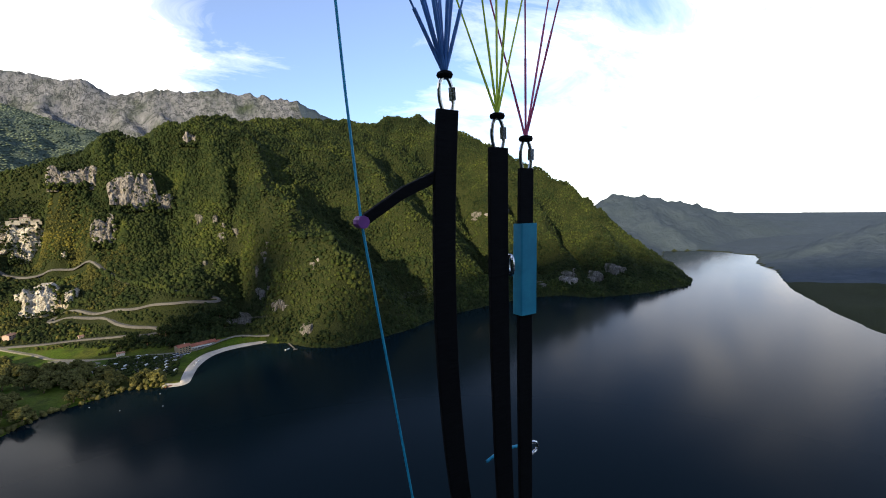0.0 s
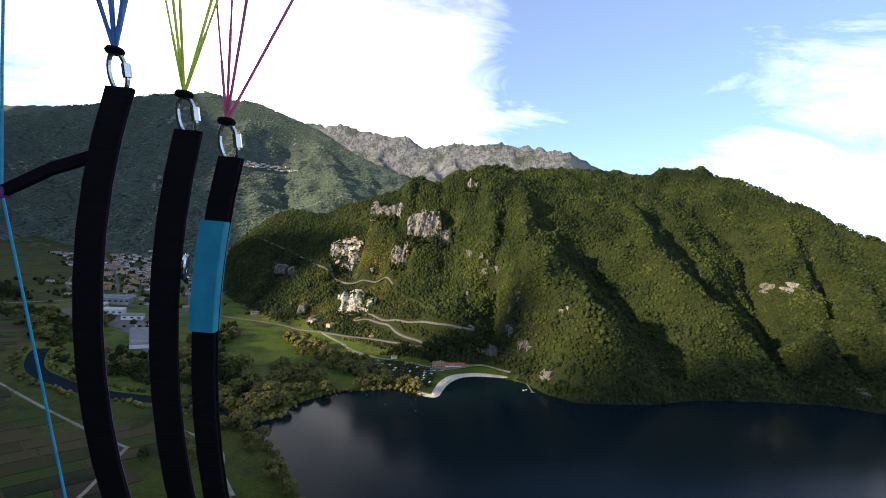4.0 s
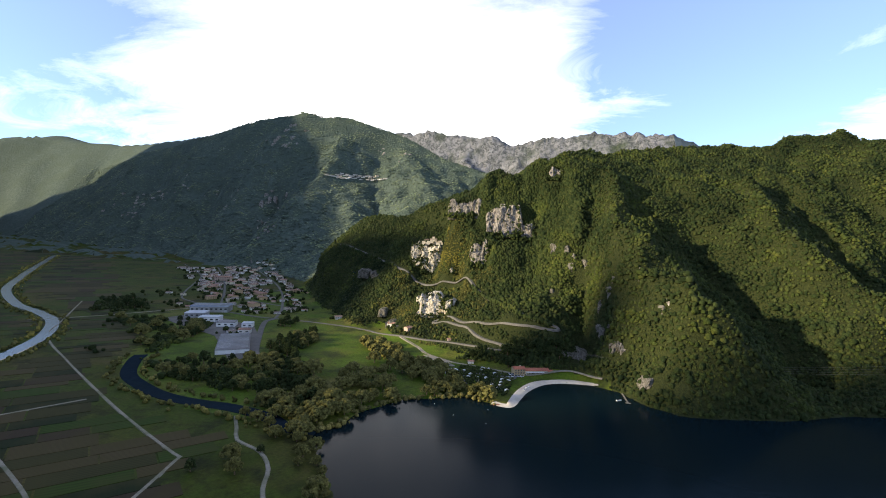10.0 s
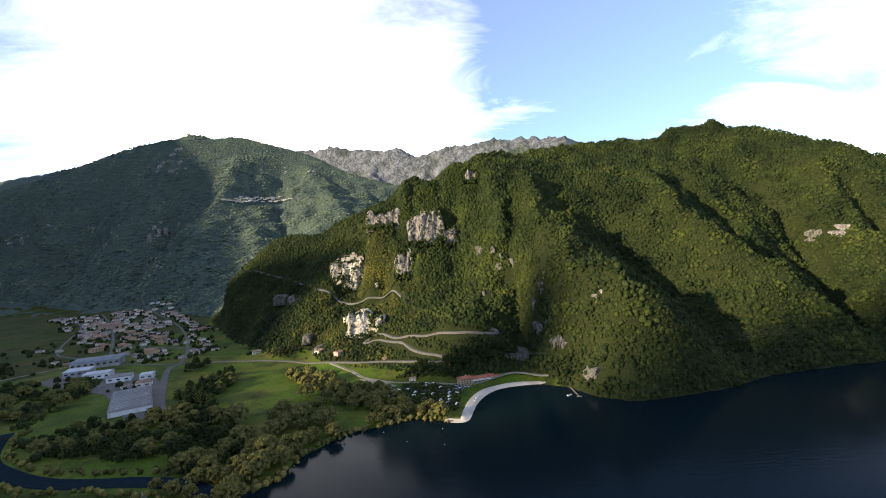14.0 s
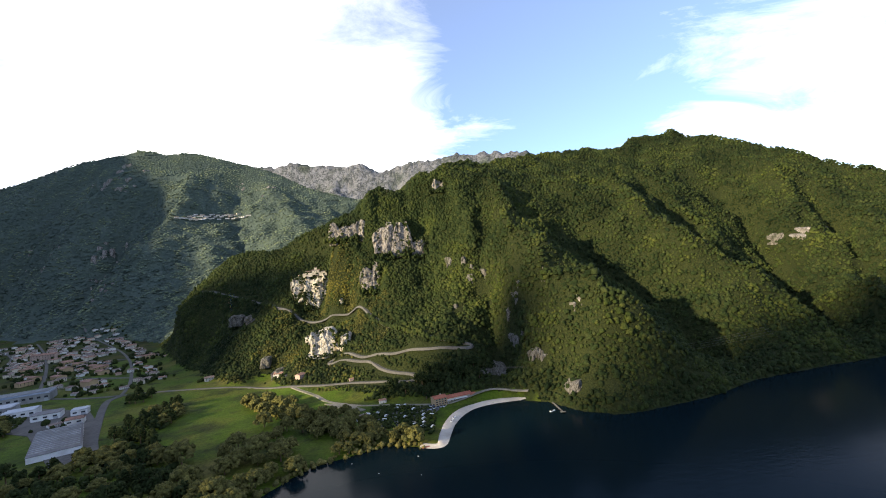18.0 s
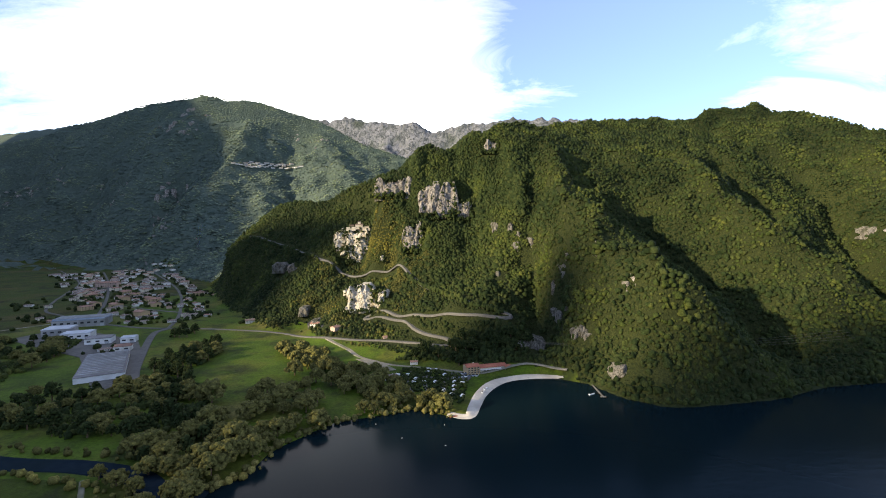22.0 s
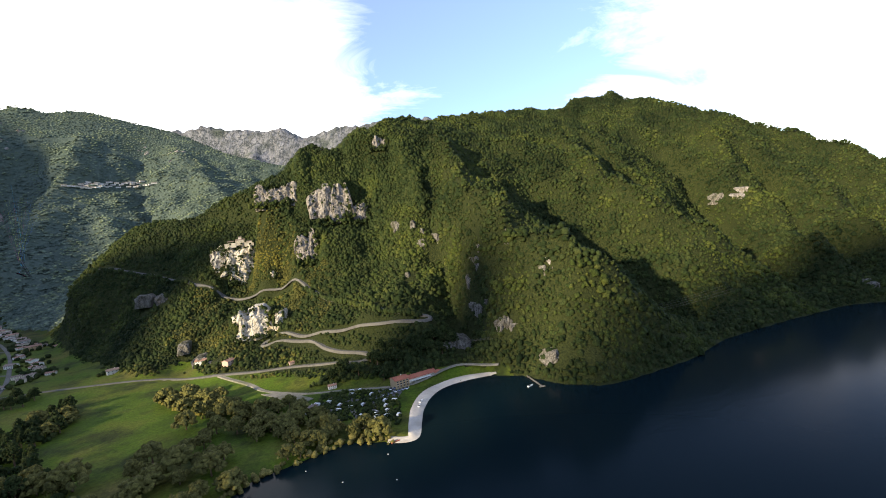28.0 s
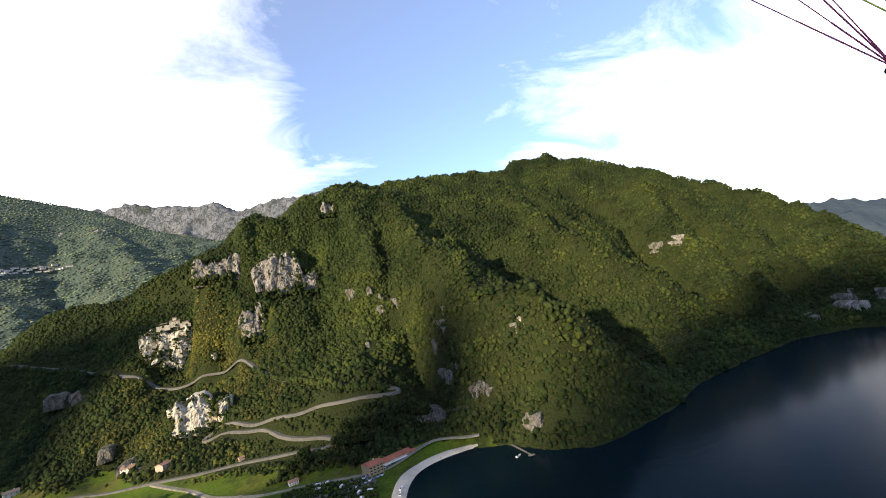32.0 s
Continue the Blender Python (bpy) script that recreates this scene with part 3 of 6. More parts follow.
def build_ground():
    xs, ys = axis(-4600, 4600, (-3600, -2700, 45), (-2700, -720, 18), (-720, -170, 8), (-170, 60, 4), (60, 800, 8), (800, 1500, 24)), axis(-4400, 4700, (110, 300, 8), (300, 660, 4), (660, 1120, 8), (1120, 2400, 16), (2400, 3700, 38))
    gx, gy = np.meshgrid(xs, ys)
    gz = height(gx.ravel(), gy.ravel())
    v = np.stack([gx.ravel(), gy.ravel(), gz], 1)
    nx, ny = len(xs), len(ys)
    i = (np.arange(ny - 1)[:, None] * nx + np.arange(nx - 1)[None, :]).ravel()
    f = np.stack([i, i + 1, i + nx + 1, i + nx], 1)
    c = v[f].mean(1)
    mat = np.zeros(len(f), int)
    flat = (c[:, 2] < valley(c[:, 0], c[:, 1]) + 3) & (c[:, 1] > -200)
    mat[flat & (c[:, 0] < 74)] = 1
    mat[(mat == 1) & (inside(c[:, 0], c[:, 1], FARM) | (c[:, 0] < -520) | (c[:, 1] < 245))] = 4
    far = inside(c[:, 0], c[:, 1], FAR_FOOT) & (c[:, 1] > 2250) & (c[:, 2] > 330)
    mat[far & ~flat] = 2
    # far slopes take the woodland colours with painted haze
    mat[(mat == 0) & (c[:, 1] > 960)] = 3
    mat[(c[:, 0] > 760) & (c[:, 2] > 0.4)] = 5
    return tagged(mesh_object("ground", v, f, [M["soil"], M["grass"], M["far_rock"], M["far_wood"], M["fallow"], M["haze_wood"]], True, mat), "wooded mountain slopes and flat green valley floor", "terrain", kind="structure")


ground = build_ground()


def shade_ridge():
    """Added, unseen ridge across the lake, behind the viewer; jagged to shade the valley."""
    along, off = Vector((SUN_TO.x, SUN_TO.y)).normalized(), 2200
    side = Vector((-along.y, along.x))
    steep = SUN_TO.z / math.hypot(SUN_TO.x, SUN_TO.y)
    # skyline heights set so gaps let sunlight onto the castle and the shore
    knots = [(-3200, 760), (-2700, 690), (-2450, 560), (-2316, 470), (-2200, 400), (-2090, 330), (-1960, 230), (-1800, 110), (-1350, -60), (-1100, -170), (-900, -30), (-728, 30), (-712, -60), (-696, -120), (-640, -170), (-574, -180), (-415, -178), (-402, 0), (-392, 30), (-350, 0), (-324, -50), (-312, -160), (-296, -180), (-266, -176), (-254, -50), (-238, 12), (-208, 45), (-170, 85), (-60, 110), (100, 110), (400, 160), (800, 480), (1500, 650), (3000, 800)]
    s = np.concatenate([np.arange(-3200, -900, 60.0), np.arange(-900, 500, 10.0), np.arange(500, 3001, 80.0)])
    top = np.interp(s, [k[0] for k in knots], [k[1] for k in knots]) + steep * (off + 600) + 9 * waves(s, 0 * s, 70, 91, 3)
    rows = []
    for out, frac in ((-700, 0.0), (-380, 0.5), (-120, 0.86), (0, 1.0), (200, 0.84), (700, 0.4), (1300, 0.0)):
        base = along * (off + out)
        z = top * frac + 40 * (0 < frac < 1) * waves(s, 0 * s + out, 300, 92, 3)
        rows.append(np.column_stack([base.x + side.x * s, base.y + side.y * s, z - 4 * (frac == 0)]))
    v = np.concatenate(rows)
    n = len(s)
    i = (np.arange(len(rows) - 1)[:, None] * n + np.arange(n - 1)[None]).ravel()
    ob = mesh_object("added_shade_ridge", v, np.stack([i, i + 1, i + n + 1, i + n], 1), M["soil"])
    return tagged(ob, "unseen ridge added across the lake, notched to shade the valley", "mountain", kind="structure")


shade_ridge()
w = 4700
lake = mesh_object("water", [(-w, -w, 0), (w, -w, 0), (w, w, 0), (-w, w, 0)], [(0, 1, 2, 3)], M["water"])
tagged(lake, "dark still lake water mirroring sky and mountain", "lake", kind="structure")

# ---- the woods ----
def ico(level):
    bm = bmesh.new()
    bmesh.ops.create_icosphere(bm, subdivisions=level, radius=1)
    bm.verts.ensure_lookup_table()
    v = np.array([q.co[:] for q in bm.verts])
    f = np.array([[q.index for q in p.verts] for p in bm.faces])
    bm.free()
    return v, f


ICO1, ICO2 = ico(1), ico(2)
# the undersides of the small crowns stay out of sight
ICO1 = (ICO1[0], ICO1[1][ICO1[0][ICO1[1]].mean(1)[:, 2] > -0.6])


def clumps(name, at, size, mat, seed, level=1, tall=1.15, rough=0.28, lift=0.75, soft=False):
    """Many crowns in one mesh: at (n, 3) feet, size (n) radii."""
    r = np.random.RandomState(seed)
    v0, f0 = ICO1 if level == 1 else ICO2
    n, k = len(at), len(v0)
    dent = 1 + r.uniform(-rough, rough, (n, k, 1))
    v = v0[None] * dent * size[:, None, None] * np.array([1, 1, tall])
    a = r.uniform(0, 6.28, n)
    c, s = np.cos(a)[:, None], np.sin(a)[:, None]
    v = np.stack([v[..., 0] * c - v[..., 1] * s, v[..., 0] * s + v[..., 1] * c, v[..., 2]], -1)
    v += at[:, None, :] + np.stack([0 * size, 0 * size, size * lift], 1)[:, None, :]
    f = (f0[None] + (np.arange(n) * k)[:, None, None]).reshape(-1, 3)
    me = bpy.data.meshes.new(name)
    me.vertices.add(n * k)
    me.vertices.foreach_set("co", v.ravel())
    me.loops.add(f.size)
    me.loops.foreach_set("vertex_index", f.ravel().astype(np.int32))
    me.polygons.add(len(f))
    me.polygons.foreach_set("loop_start", np.arange(0, f.size, 3, dtype=np.int32))
    if soft:
        me.polygons.foreach_set("use_smooth", np.ones(len(f), bool))
    me.materials.append(mat)
    me.update(calc_edges=True)
    return new(name, me)


def scatter(x0, x1, y0, y1, step, seed):
    r = np.random.RandomState(seed)
    gx, gy = np.meshgrid(np.arange(x0, x1, step), np.arange(y0, y1, step))
    px, py = gx.ravel() + r.uniform(-0.5, 0.5, gx.size) * step, gy.ravel() + r.uniform(-0.5, 0.5, gx.size) * step
    return px, py, height(px, py), r


ROAD_MAIN = [(-1294, 1402), (-1028, 1161), (-838, 988), (-714, 817), (-669, 752), (-600, 665), (-544, 631), (-480, 592), (-433, 577), (-376, 563), (-304, 562), (-212, 546)] + [p[:2] for p in ROAD_CLIMB]
ROAD_MILL = [(-352, 560), (-347, 530), (-283, 422), (-258, 385)]
LANES = [[(-352, 562), (-378, 618), (-420, 690), (-500, 815), (-610, 960), (-760, 1130), (-900, 1270)], [(-470, 596), (-560, 720), (-660, 850), (-800, 1020), (-960, 1200)], [(-405, 665), (-500, 700), (-590, 745)], [(-520, 840), (-610, 860), (-700, 905), (-790, 930)], [(-660, 1020), (-770, 1030), (-900, 1040)]]
ROAD_CAMP = [(-150, 512), (-120, 480), (-100, 452), (-70, 430), (-40, 425), (-15, 416), (5, 412), (40, 424), (70, 412)]
TRACKS = [[(-687, 559), (-560, 430), (-494, 366), (-390, 305), (-293, 252), (-230, 219), (-172, 191), (-166, 189), (-165, 185), (-154, 146), (-150, 120)], [(-176, 246), (-163, 230), (-152, 216), (-131, 207), (-116, 192), (-107, 174), (-92, 154)],
          [(-260, 165), (-192, 135), (-160, 110)], [(-494, 366), (-450, 300), (-420, 240)], [(-320, 175), (-287, 238)], [(-470, 640), (-520, 560), (-560, 480), (-600, 420)]]
RIVERS = [([(-1578, 1187), (-1198, 848), (-1045, 718), (-893, 593), (-732, 498), (-641, 463), (-571, 428), (-503, 369), (-457, 307), (-432, 260), (-400, 200)], 13),
          ([(-352, 344), (-340, 325), (-310, 292), (-272, 271), (-243, 261), (-216, 258), (-189, 258), (-157, 252), (-135, 240), (-110, 240)], 11)]


def clear_of_roads(px, py, gap):
    ok = np.ones(px.shape, bool)
    for line in (ROAD_MAIN[:26], ROAD_MILL, ROAD_CAMP, *TRACKS, *LANES):
        ok &= poly_dist(px, py, line)[0] > gap
    # trees crowd the upper bends, but for three open stretches
    upper = [p[:2] for p in ROAD_CLIMB[13:] + ROAD_HIGH[1:]]
    d, at = poly_dist(px, py, upper)
    bare = ((at > 3.5) & (at < 7.5)) | ((at > 12.6) & (at < 20))
    ok &= d > np.where(bare, gap + 1, 2.7)
    return ok


def build_forest():
    px, py, z, r = scatter(-660, 860, 330, 1010, 3.2, 4)
    d, _ = poly_dist(px, py, LAKE, True)
    keep = ((z > valley(px, py) + 1.5) | ((px > 75) & (d > 0.8))) & (inside(px, py, MAIN_FOOT) | ((px > 75) & (d < 14))) & ~inside(px, py, LAKE) & clear_of_roads(px, py, 3.2)
    keep &= poly_dist(px, py, ROAD_CLIMB[:14])[0] > 3.4
    keep &= (poly_dist(px, py + 4, ROAD_CLIMB[:14])[0] > 4) | (px < -140)
    keep &= np.hypot(px + 165, (py - 720) * 1.4) > 17
    for cx, cy, cz, wd, hh, turn in CLIFFS:
        keep &= ~((np.abs(px - cx) < wd * 0.5) & (py > cy - 6) & (py < cy + 6))
    # more crowns where the ground is steep
    qx, qy, qz, _ = scatter(-430, 860, 360, 1000, 4.3, 41)
    slope = np.hypot(height(qx + 3, qy) - qz, height(qx, qy + 3) - qz) / 3
    more = (slope > 0.4) & inside(qx, qy, MAIN_FOOT) & ~inside(qx, qy, LAKE) & clear_of_roads(qx, qy, 4.4) & (poly_dist(qx, qy + 4, ROAD_CLIMB[:14])[0] > 4) & (np.hypot(qx + 165, (qy - 720) * 1.4) > 17)
    for cx, cy, cz, wd, hh, turn in CLIFFS:
        more &= ~((np.abs(qx - cx) < wd * 0.5) & (qy > cy - 6) & (qy < cy + 6))
    sx, sy, sz, _ = scatter(-240, 90, 520, 740, 2.3, 42)
    slope = np.hypot(height(sx + 3, sy) - sz, height(sx, sy + 3) - sz) / 3
    cling = (slope > 0.9) & clear_of_roads(sx, sy, 4.4) & (np.hypot(sx + 165, (sy - 720) * 1.4) > 17)
    for cx, cy, cz, wd, hh, turn in CLIFFS:
        cling &= ~((np.abs(sx - cx) < wd * 0.5) & (sy > cy - 6) & (sy < cy + 6))
    wx, wy, wz, _ = scatter(-240, 60, 600, 720, 1.25, 43)
    slope = np.hypot(height(wx + 2, wy) - wz, height(wx, wy + 2) - wz) / 2
    wall = (slope > 1.7) & clear_of_roads(wx, wy, 4.4) & (np.hypot(wx + 165, (wy - 720) * 1.4) > 17)
    for cx, cy, cz, wd, hh, turn in CLIFFS:
        wall &= ~((np.abs(wx - cx) < wd * 0.55) & (wy > cy - 7) & (wy < cy + 6))
    px, py, z = np.concatenate([px[keep], qx[more], sx[cling], wx[wall]]), np.concatenate([py[keep], qy[more], sy[cling], wy[wall]]), np.concatenate([z[keep], qz[more], sz[cling], wz[wall]])
    size = (1.05 + 1.75 * r.rand(len(px)) ** 2.2) * (0.95 + 0.25 * waves(px, py, 60, 8, 2))
    size *= np.where((px > -170) & (px < 5) & (py < 505), 0.8, 1.0)
    at = np.stack([px, py, z], 1)
    seen = py < np.interp(px, [c[0] for c in MAIN_CREST[:15]], [c[1] for c in MAIN_CREST[:15]]) + 22
    at, size, px, py = at[seen], size[seen], px[seen], py[seen]
    # crowns in the sunlit patch take the lightened scrub colour
    sunny = inside(px, py, [(-262, 560), (-215, 640), (-214, 700), (-140, 700), (-90, 660), (-40, 590), (-60, 520), (-110, 470), (-170, 500)]) & (waves(px, py, 60, 66, 2) + r.uniform(-0.8, 0.8, len(px)) > 0.05)
    tagged(clumps("scrub", at[sunny], 0.8 * size[sunny], M["scrub"], 7, 1, 0.9, 0.5, 0.3), "golden-green scrub on the flank below the castle, sunlight in its colour", "scrub", kind="stuff")
    at, size, px, py = at[~sunny], size[~sunny], px[~sunny], py[~sunny]
    near = py < 425
    label = "dense deciduous forest on the steep slope above the lake"
    tagged(clumps("forest", at[near], size[near], M["forest"], 5, 1, 1.1, 0.5, 0.4), label, "forest", kind="stuff")
    tagged(clumps("forest", at[~near], size[~near], M["forest"], 6, 1, 1.05, 0.5, 0.35), label, "forest", kind="stuff")
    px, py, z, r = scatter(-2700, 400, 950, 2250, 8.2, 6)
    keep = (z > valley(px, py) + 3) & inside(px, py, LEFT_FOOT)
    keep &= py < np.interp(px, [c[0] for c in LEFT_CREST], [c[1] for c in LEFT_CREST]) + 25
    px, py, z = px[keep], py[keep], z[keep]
    tagged(clumps("far_forest", np.stack([px, py, z], 1), r.uniform(3.2, 5.6, len(px)), M["far_forest"], 9, 1, 0.5, 0.3, 0.0, True), "distant woods on the mountainside, haze put into their colour", "forest", kind="stuff")


build_forest()

# ---- rock faces, roads, rivers, fields, beach ----
def thing(name, label, category, group="", at=None, kind=""):
    e = new(name)
    if at is not None:
        e.matrix_basis = at
    return tagged(e, label, category, group, kind)


def part(name, bm, mat, parent, label="", smooth=False):
    me = bpy.data.meshes.new(name)
    bm.to_mesh(me)
    bm.free()
    for m in mat if isinstance(mat, (list, tuple)) else [mat]:
        me.materials.append(m)
    if smooth:
        me.polygons.foreach_set("use_smooth", np.ones(len(me.polygons), bool))
    ob = new(name, me)
    ob.parent = parent
    return tagged(ob, label) if label else ob


def box(bm, x0, x1, y0, y1, z0, z1, turn=None, mat=0):
    c = [bm.verts.new(p) for p in ((x0, y0, z0), (x1, y0, z0), (x1, y1, z0), (x0, y1, z0), (x0, y0, z1), (x1, y0, z1), (x1, y1, z1), (x0, y1, z1))]
    for f in ((3, 2, 1, 0), (4, 5, 6, 7), (0, 1, 5, 4), (1, 2, 6, 5), (2, 3, 7, 6), (3, 0, 4, 7)):
        bm.faces.new([c[i] for i in f]).material_index = mat
    if turn is not None:
        bmesh.ops.transform(bm, matrix=turn, verts=c)
    return bm


def boxes(*dims):
    bm = bmesh.new()
    for d in dims:
        box(bm, *d)
    return bm


def grain(r, nz, nx, cz, cx):
    """Smooth random relief with cz by cx lumps over a grid."""
    g = r.uniform(-1, 1, (cz + 2, cx + 2))
    a, b = np.linspace(0, cz, nz), np.linspace(0, cx, nx)
    i, j = a.astype(int), b.astype(int)
    fa, fb = (a - i)[:, None], (b - j)[None]
    return (g[i][:, j] * (1 - fb) + g[i][:, j + 1] * fb) * (1 - fa) + (g[i + 1][:, j] * (1 - fb) + g[i + 1][:, j + 1] * fb) * fa


def cliff(x, y, z, wide, tall, turn, seed, mat="rock"):
    """A broken limestone face of pillars, cracks and ledges whose rim sinks into the slope."""
    r = np.random.RandomState(seed)
    nx, nz = min(max(int(wide / 0.75), 9), 52), min(max(int(tall / 0.85), 9), 52)
    u, v = np.meshgrid(np.linspace(-0.5, 0.5, nx), np.linspace(0, 1, nz))
    lumps = lambda size, flat: grain(r, nz, nx, max(int(tall / size / flat), 1), max(int(wide / size), 2))
    rag = 0.22 * grain(r, nz, nx, max(int(tall / 5), 2), 2)
    edge = np.clip((0.5 + rag - np.abs(u)) * 6, 0, 1) * np.clip((1.02 + 0.2 * grain(r, nz, nx, 1, max(int(wide / 3), 2)) - v) * 6, 0, 1)
    pillars = lumps(4.5, 3.5)
    ledge = (v * tall / 7 + 0.8 * grain(r, nz, nx, 2, 4)) % 1.0
    out = (1 - edge) ** 2 * (4 + wide * 0.1) + v * tall * 0.14 - np.clip((0.05 if mat == "rock" else 0.11) * wide, 1.0, 3.0) * np.sign(pillars) * np.abs(pillars) ** 0.5 - 0.9 * lumps(2.2, 2.0) - 0.45 * lumps(1.0, 1.2) + 1.1 * (1 - ledge)
    top = 1 + 0.12 * grain(r, 1, nx, 1, max(int(wide / 4), 2)) - 0.3 * np.abs(2 * u[:1]) ** 3
    px, pz = u * wide * (1 + 0.06 * grain(r, nz, nx, 3, 2)), v * tall * top - 5 * (1 - v)
    verts = np.stack([px, out - wide * 0.05, pz], -1).reshape(-1, 3)
    back = verts + np.array([0, 14.0, 1.0])
    i = (np.arange(nz - 1)[:, None] * nx + np.arange(nx - 1)[None]).ravel()
    faces = np.stack([i, i + 1, i + nx + 1, i + nx], 1).tolist()
    n = nx * nz
    rim = list(range(nx)) + [k * nx + nx - 1 for k in range(1, nz)] + [n - 1 - k for k in range(1, nx)] + [k * nx for k in range(nz - 2, 0, -1)]
    faces += [[a, a + n, b + n, b] for a, b in zip(rim, rim[1:] + rim[:1])]
    ob = mesh_object("rock_face", np.concatenate([verts, back]), faces, M[mat])
    ob.matrix_basis = pose(x, y, z, 0, 0, turn)
    return tagged(ob, {"rock": "pale limestone face below the castle, sunlight in its colour", "weathered": "grey limestone face on the wooded slope, shade in its colour", "mossy": "dark mossy rock outcrop among the trees"}[mat], "cliff", "limestone faces of the slope")


rr = np.random.RandomState(76)
for k, c in enumerate(CLIFFS):
    if 2 <= k <= 5:
        # broken groups of buttresses of uneven height
        for j in range(4):
            low = rr.uniform(0, 0.4) * c[4]
            cliff(c[0] + (j - 1.5) * c[3] * 0.27, c[1] - rr.uniform(-0.5, 1.5), c[2] + low, c[3] * rr.uniform(0.42, 0.66), (c[4] - low) * rr.uniform(0.75, 1.12), c[5] + rr.uniform(-14, 14), 150 + 5 * k + j, "weathered")
    else:
        cliff(c[0], c[1] - (2 if k < 2 else -1), c[2] - 2, c[3] * 1.4, c[4] * (1.12 if k == 0 else 1.1), c[5], 100 + k, "mossy" if k > 11 else "weathered" if k == 6 else "rock")
rr = np.random.RandomState(77)
# outcrops of the lake slope: place, width, height, count
for x, y, wide, tall, n, mat in ((78, 484, 9, 14, 3, "mossy"), (80, 462, 8, 12, 2, "mossy"), (84, 424, 9, 15, 2, "mossy"), (128, 420, 5, 8, 2, "weathered"), (118, 426, 5, 9, 2, "mossy"), (108, 468, 5, 9, 3, "mossy"),
                                 (508, 618, 14, 9, 2, "weathered"), (668, 678, 16, 7, 2, "mossy"), (40, 436, 10, 8, 2, "mossy"), (40, 580, 9, 16, 3, "mossy"), (57, 566, 9, 17, 3, "mossy"), (26, 606, 8, 15, 2, "mossy"),
                                 (488, 640, 8, 10, 2, "mossy"), (500, 420, 12, 16, 3, "mossy"), (530, 395, 10, 15, 3, "mossy"), (440, 425, 9, 12, 3, "mossy"), (480, 400, 10, 14, 3, "weathered"), (560, 380, 12, 18, 3, "mossy"), (165, 500, 4, 6, 2, "mossy")):
    for _ in range(n):
        px, py = x + rr.uniform(-1, 1) * wide * n * 0.4, y + rr.uniform(-5, 5)
        cliff(px, py + 1, quick(px, py) - 3, wide * rr.uniform(0.6, 1.2), tall * rr.uniform(0.5, 1.1), rr.uniform(-25, 25), 300 + len(bpy.data.objects) % 97, mat)
# pale crags high on the range beyond the village
for x, y, wide, tall, n in ((-1208, 1988, 120, 44, 9), (-1104, 1691, 70, 60, 10), (-1274, 1658, 50, 26, 5), (-1995, 1936, 90, 40, 8), (-1970, 1858, 90, 30, 6), (-1687, 1860, 70, 30, 5), (-926, 1383, 40, 26, 4), (-1576, 1994, 60, 26, 5),
                            (-1518, 1838, 60, 26, 5), (-1840, 1871, 70, 36, 6), (-2146, 1884, 70, 30, 5), (-1080, 1600, 50, 40, 6), (-1330, 1930, 60, 20, 4), (-1420, 1760, 50, 22, 4), (-760, 2060, 70, 22, 5), (-640, 1990, 70, 22, 5)):
    for _ in range(int(n * 1.7)):
        px, py = x + rr.uniform(-0.6, 0.6) * wide, y + rr.uniform(-0.6, 0.6) * wide
        cliff(px, py + 2, quick(px, py) - 2, rr.uniform(0.1, 0.3) * wide, rr.uniform(0.15, 0.5) * tall, rr.uniform(0, 50), 300 + len(bpy.data.objects) % 97, "weathered")


def resample(pts, step):
    """Evenly spaced places on a smooth line through the points."""
    p = np.array(pts, float)
    q = np.concatenate([[2 * p[0] - p[1]], p, [2 * p[-1] - p[-2]]])
    out = []
    for i in range(1, len(q) - 2):
        for t in np.linspace(0, 1, max(int(np.hypot(*(q[i + 1] - q[i])) / step), 2), endpoint=False):
            a, b, c, d = q[i - 1], q[i], q[i + 1], q[i + 2]
            out.append(0.5 * (2 * b + (c - a) * t + (2 * a - 5 * b + 4 * c - d) * t * t + (3 * b - a - 3 * c + d) * t ** 3))
    return np.array(out + [p[-1]])


def ribbon(name, pts, wide, mat, lift=0.5, deep=3.0, step=6.0, level=True):
    p = resample(pts, step)
    t = np.gradient(p, axis=0)
    n = np.stack([-t[:, 1], t[:, 0]], 1) / np.hypot(t[:, 0], t[:, 1])[:, None]
    a, b = p + n * wide / 2, p - n * wide / 2
    za, zb, zc = height(a[:, 0], a[:, 1]), height(b[:, 0], b[:, 1]), height(p[:, 0], p[:, 1])
    top = 0.65 * zc + 0.35 * np.maximum(np.maximum(za, zb), zc) + lift
    for _ in range(3):
        top[1:-1] = 0.5 * top[1:-1] + 0.25 * (top[:-2] + top[2:])
    k = len(p)
    v = np.concatenate([np.column_stack([a, top]), np.column_stack([b, top]), np.column_stack([a + n * 0.8, top - deep]), np.column_stack([b - n * 0.8, top - deep])])
    i = np.arange(k - 1)
    f = np.concatenate([np.stack([i + k, i + k + 1, i + 1, i], 1), np.stack([i, i + 1, i + 1 + 2 * k, i + 2 * k], 1), np.stack([i + k, i + 3 * k, i + 1 + 3 * k, i + 1 + k], 1)])
    return mesh_object(name, v, f, mat)


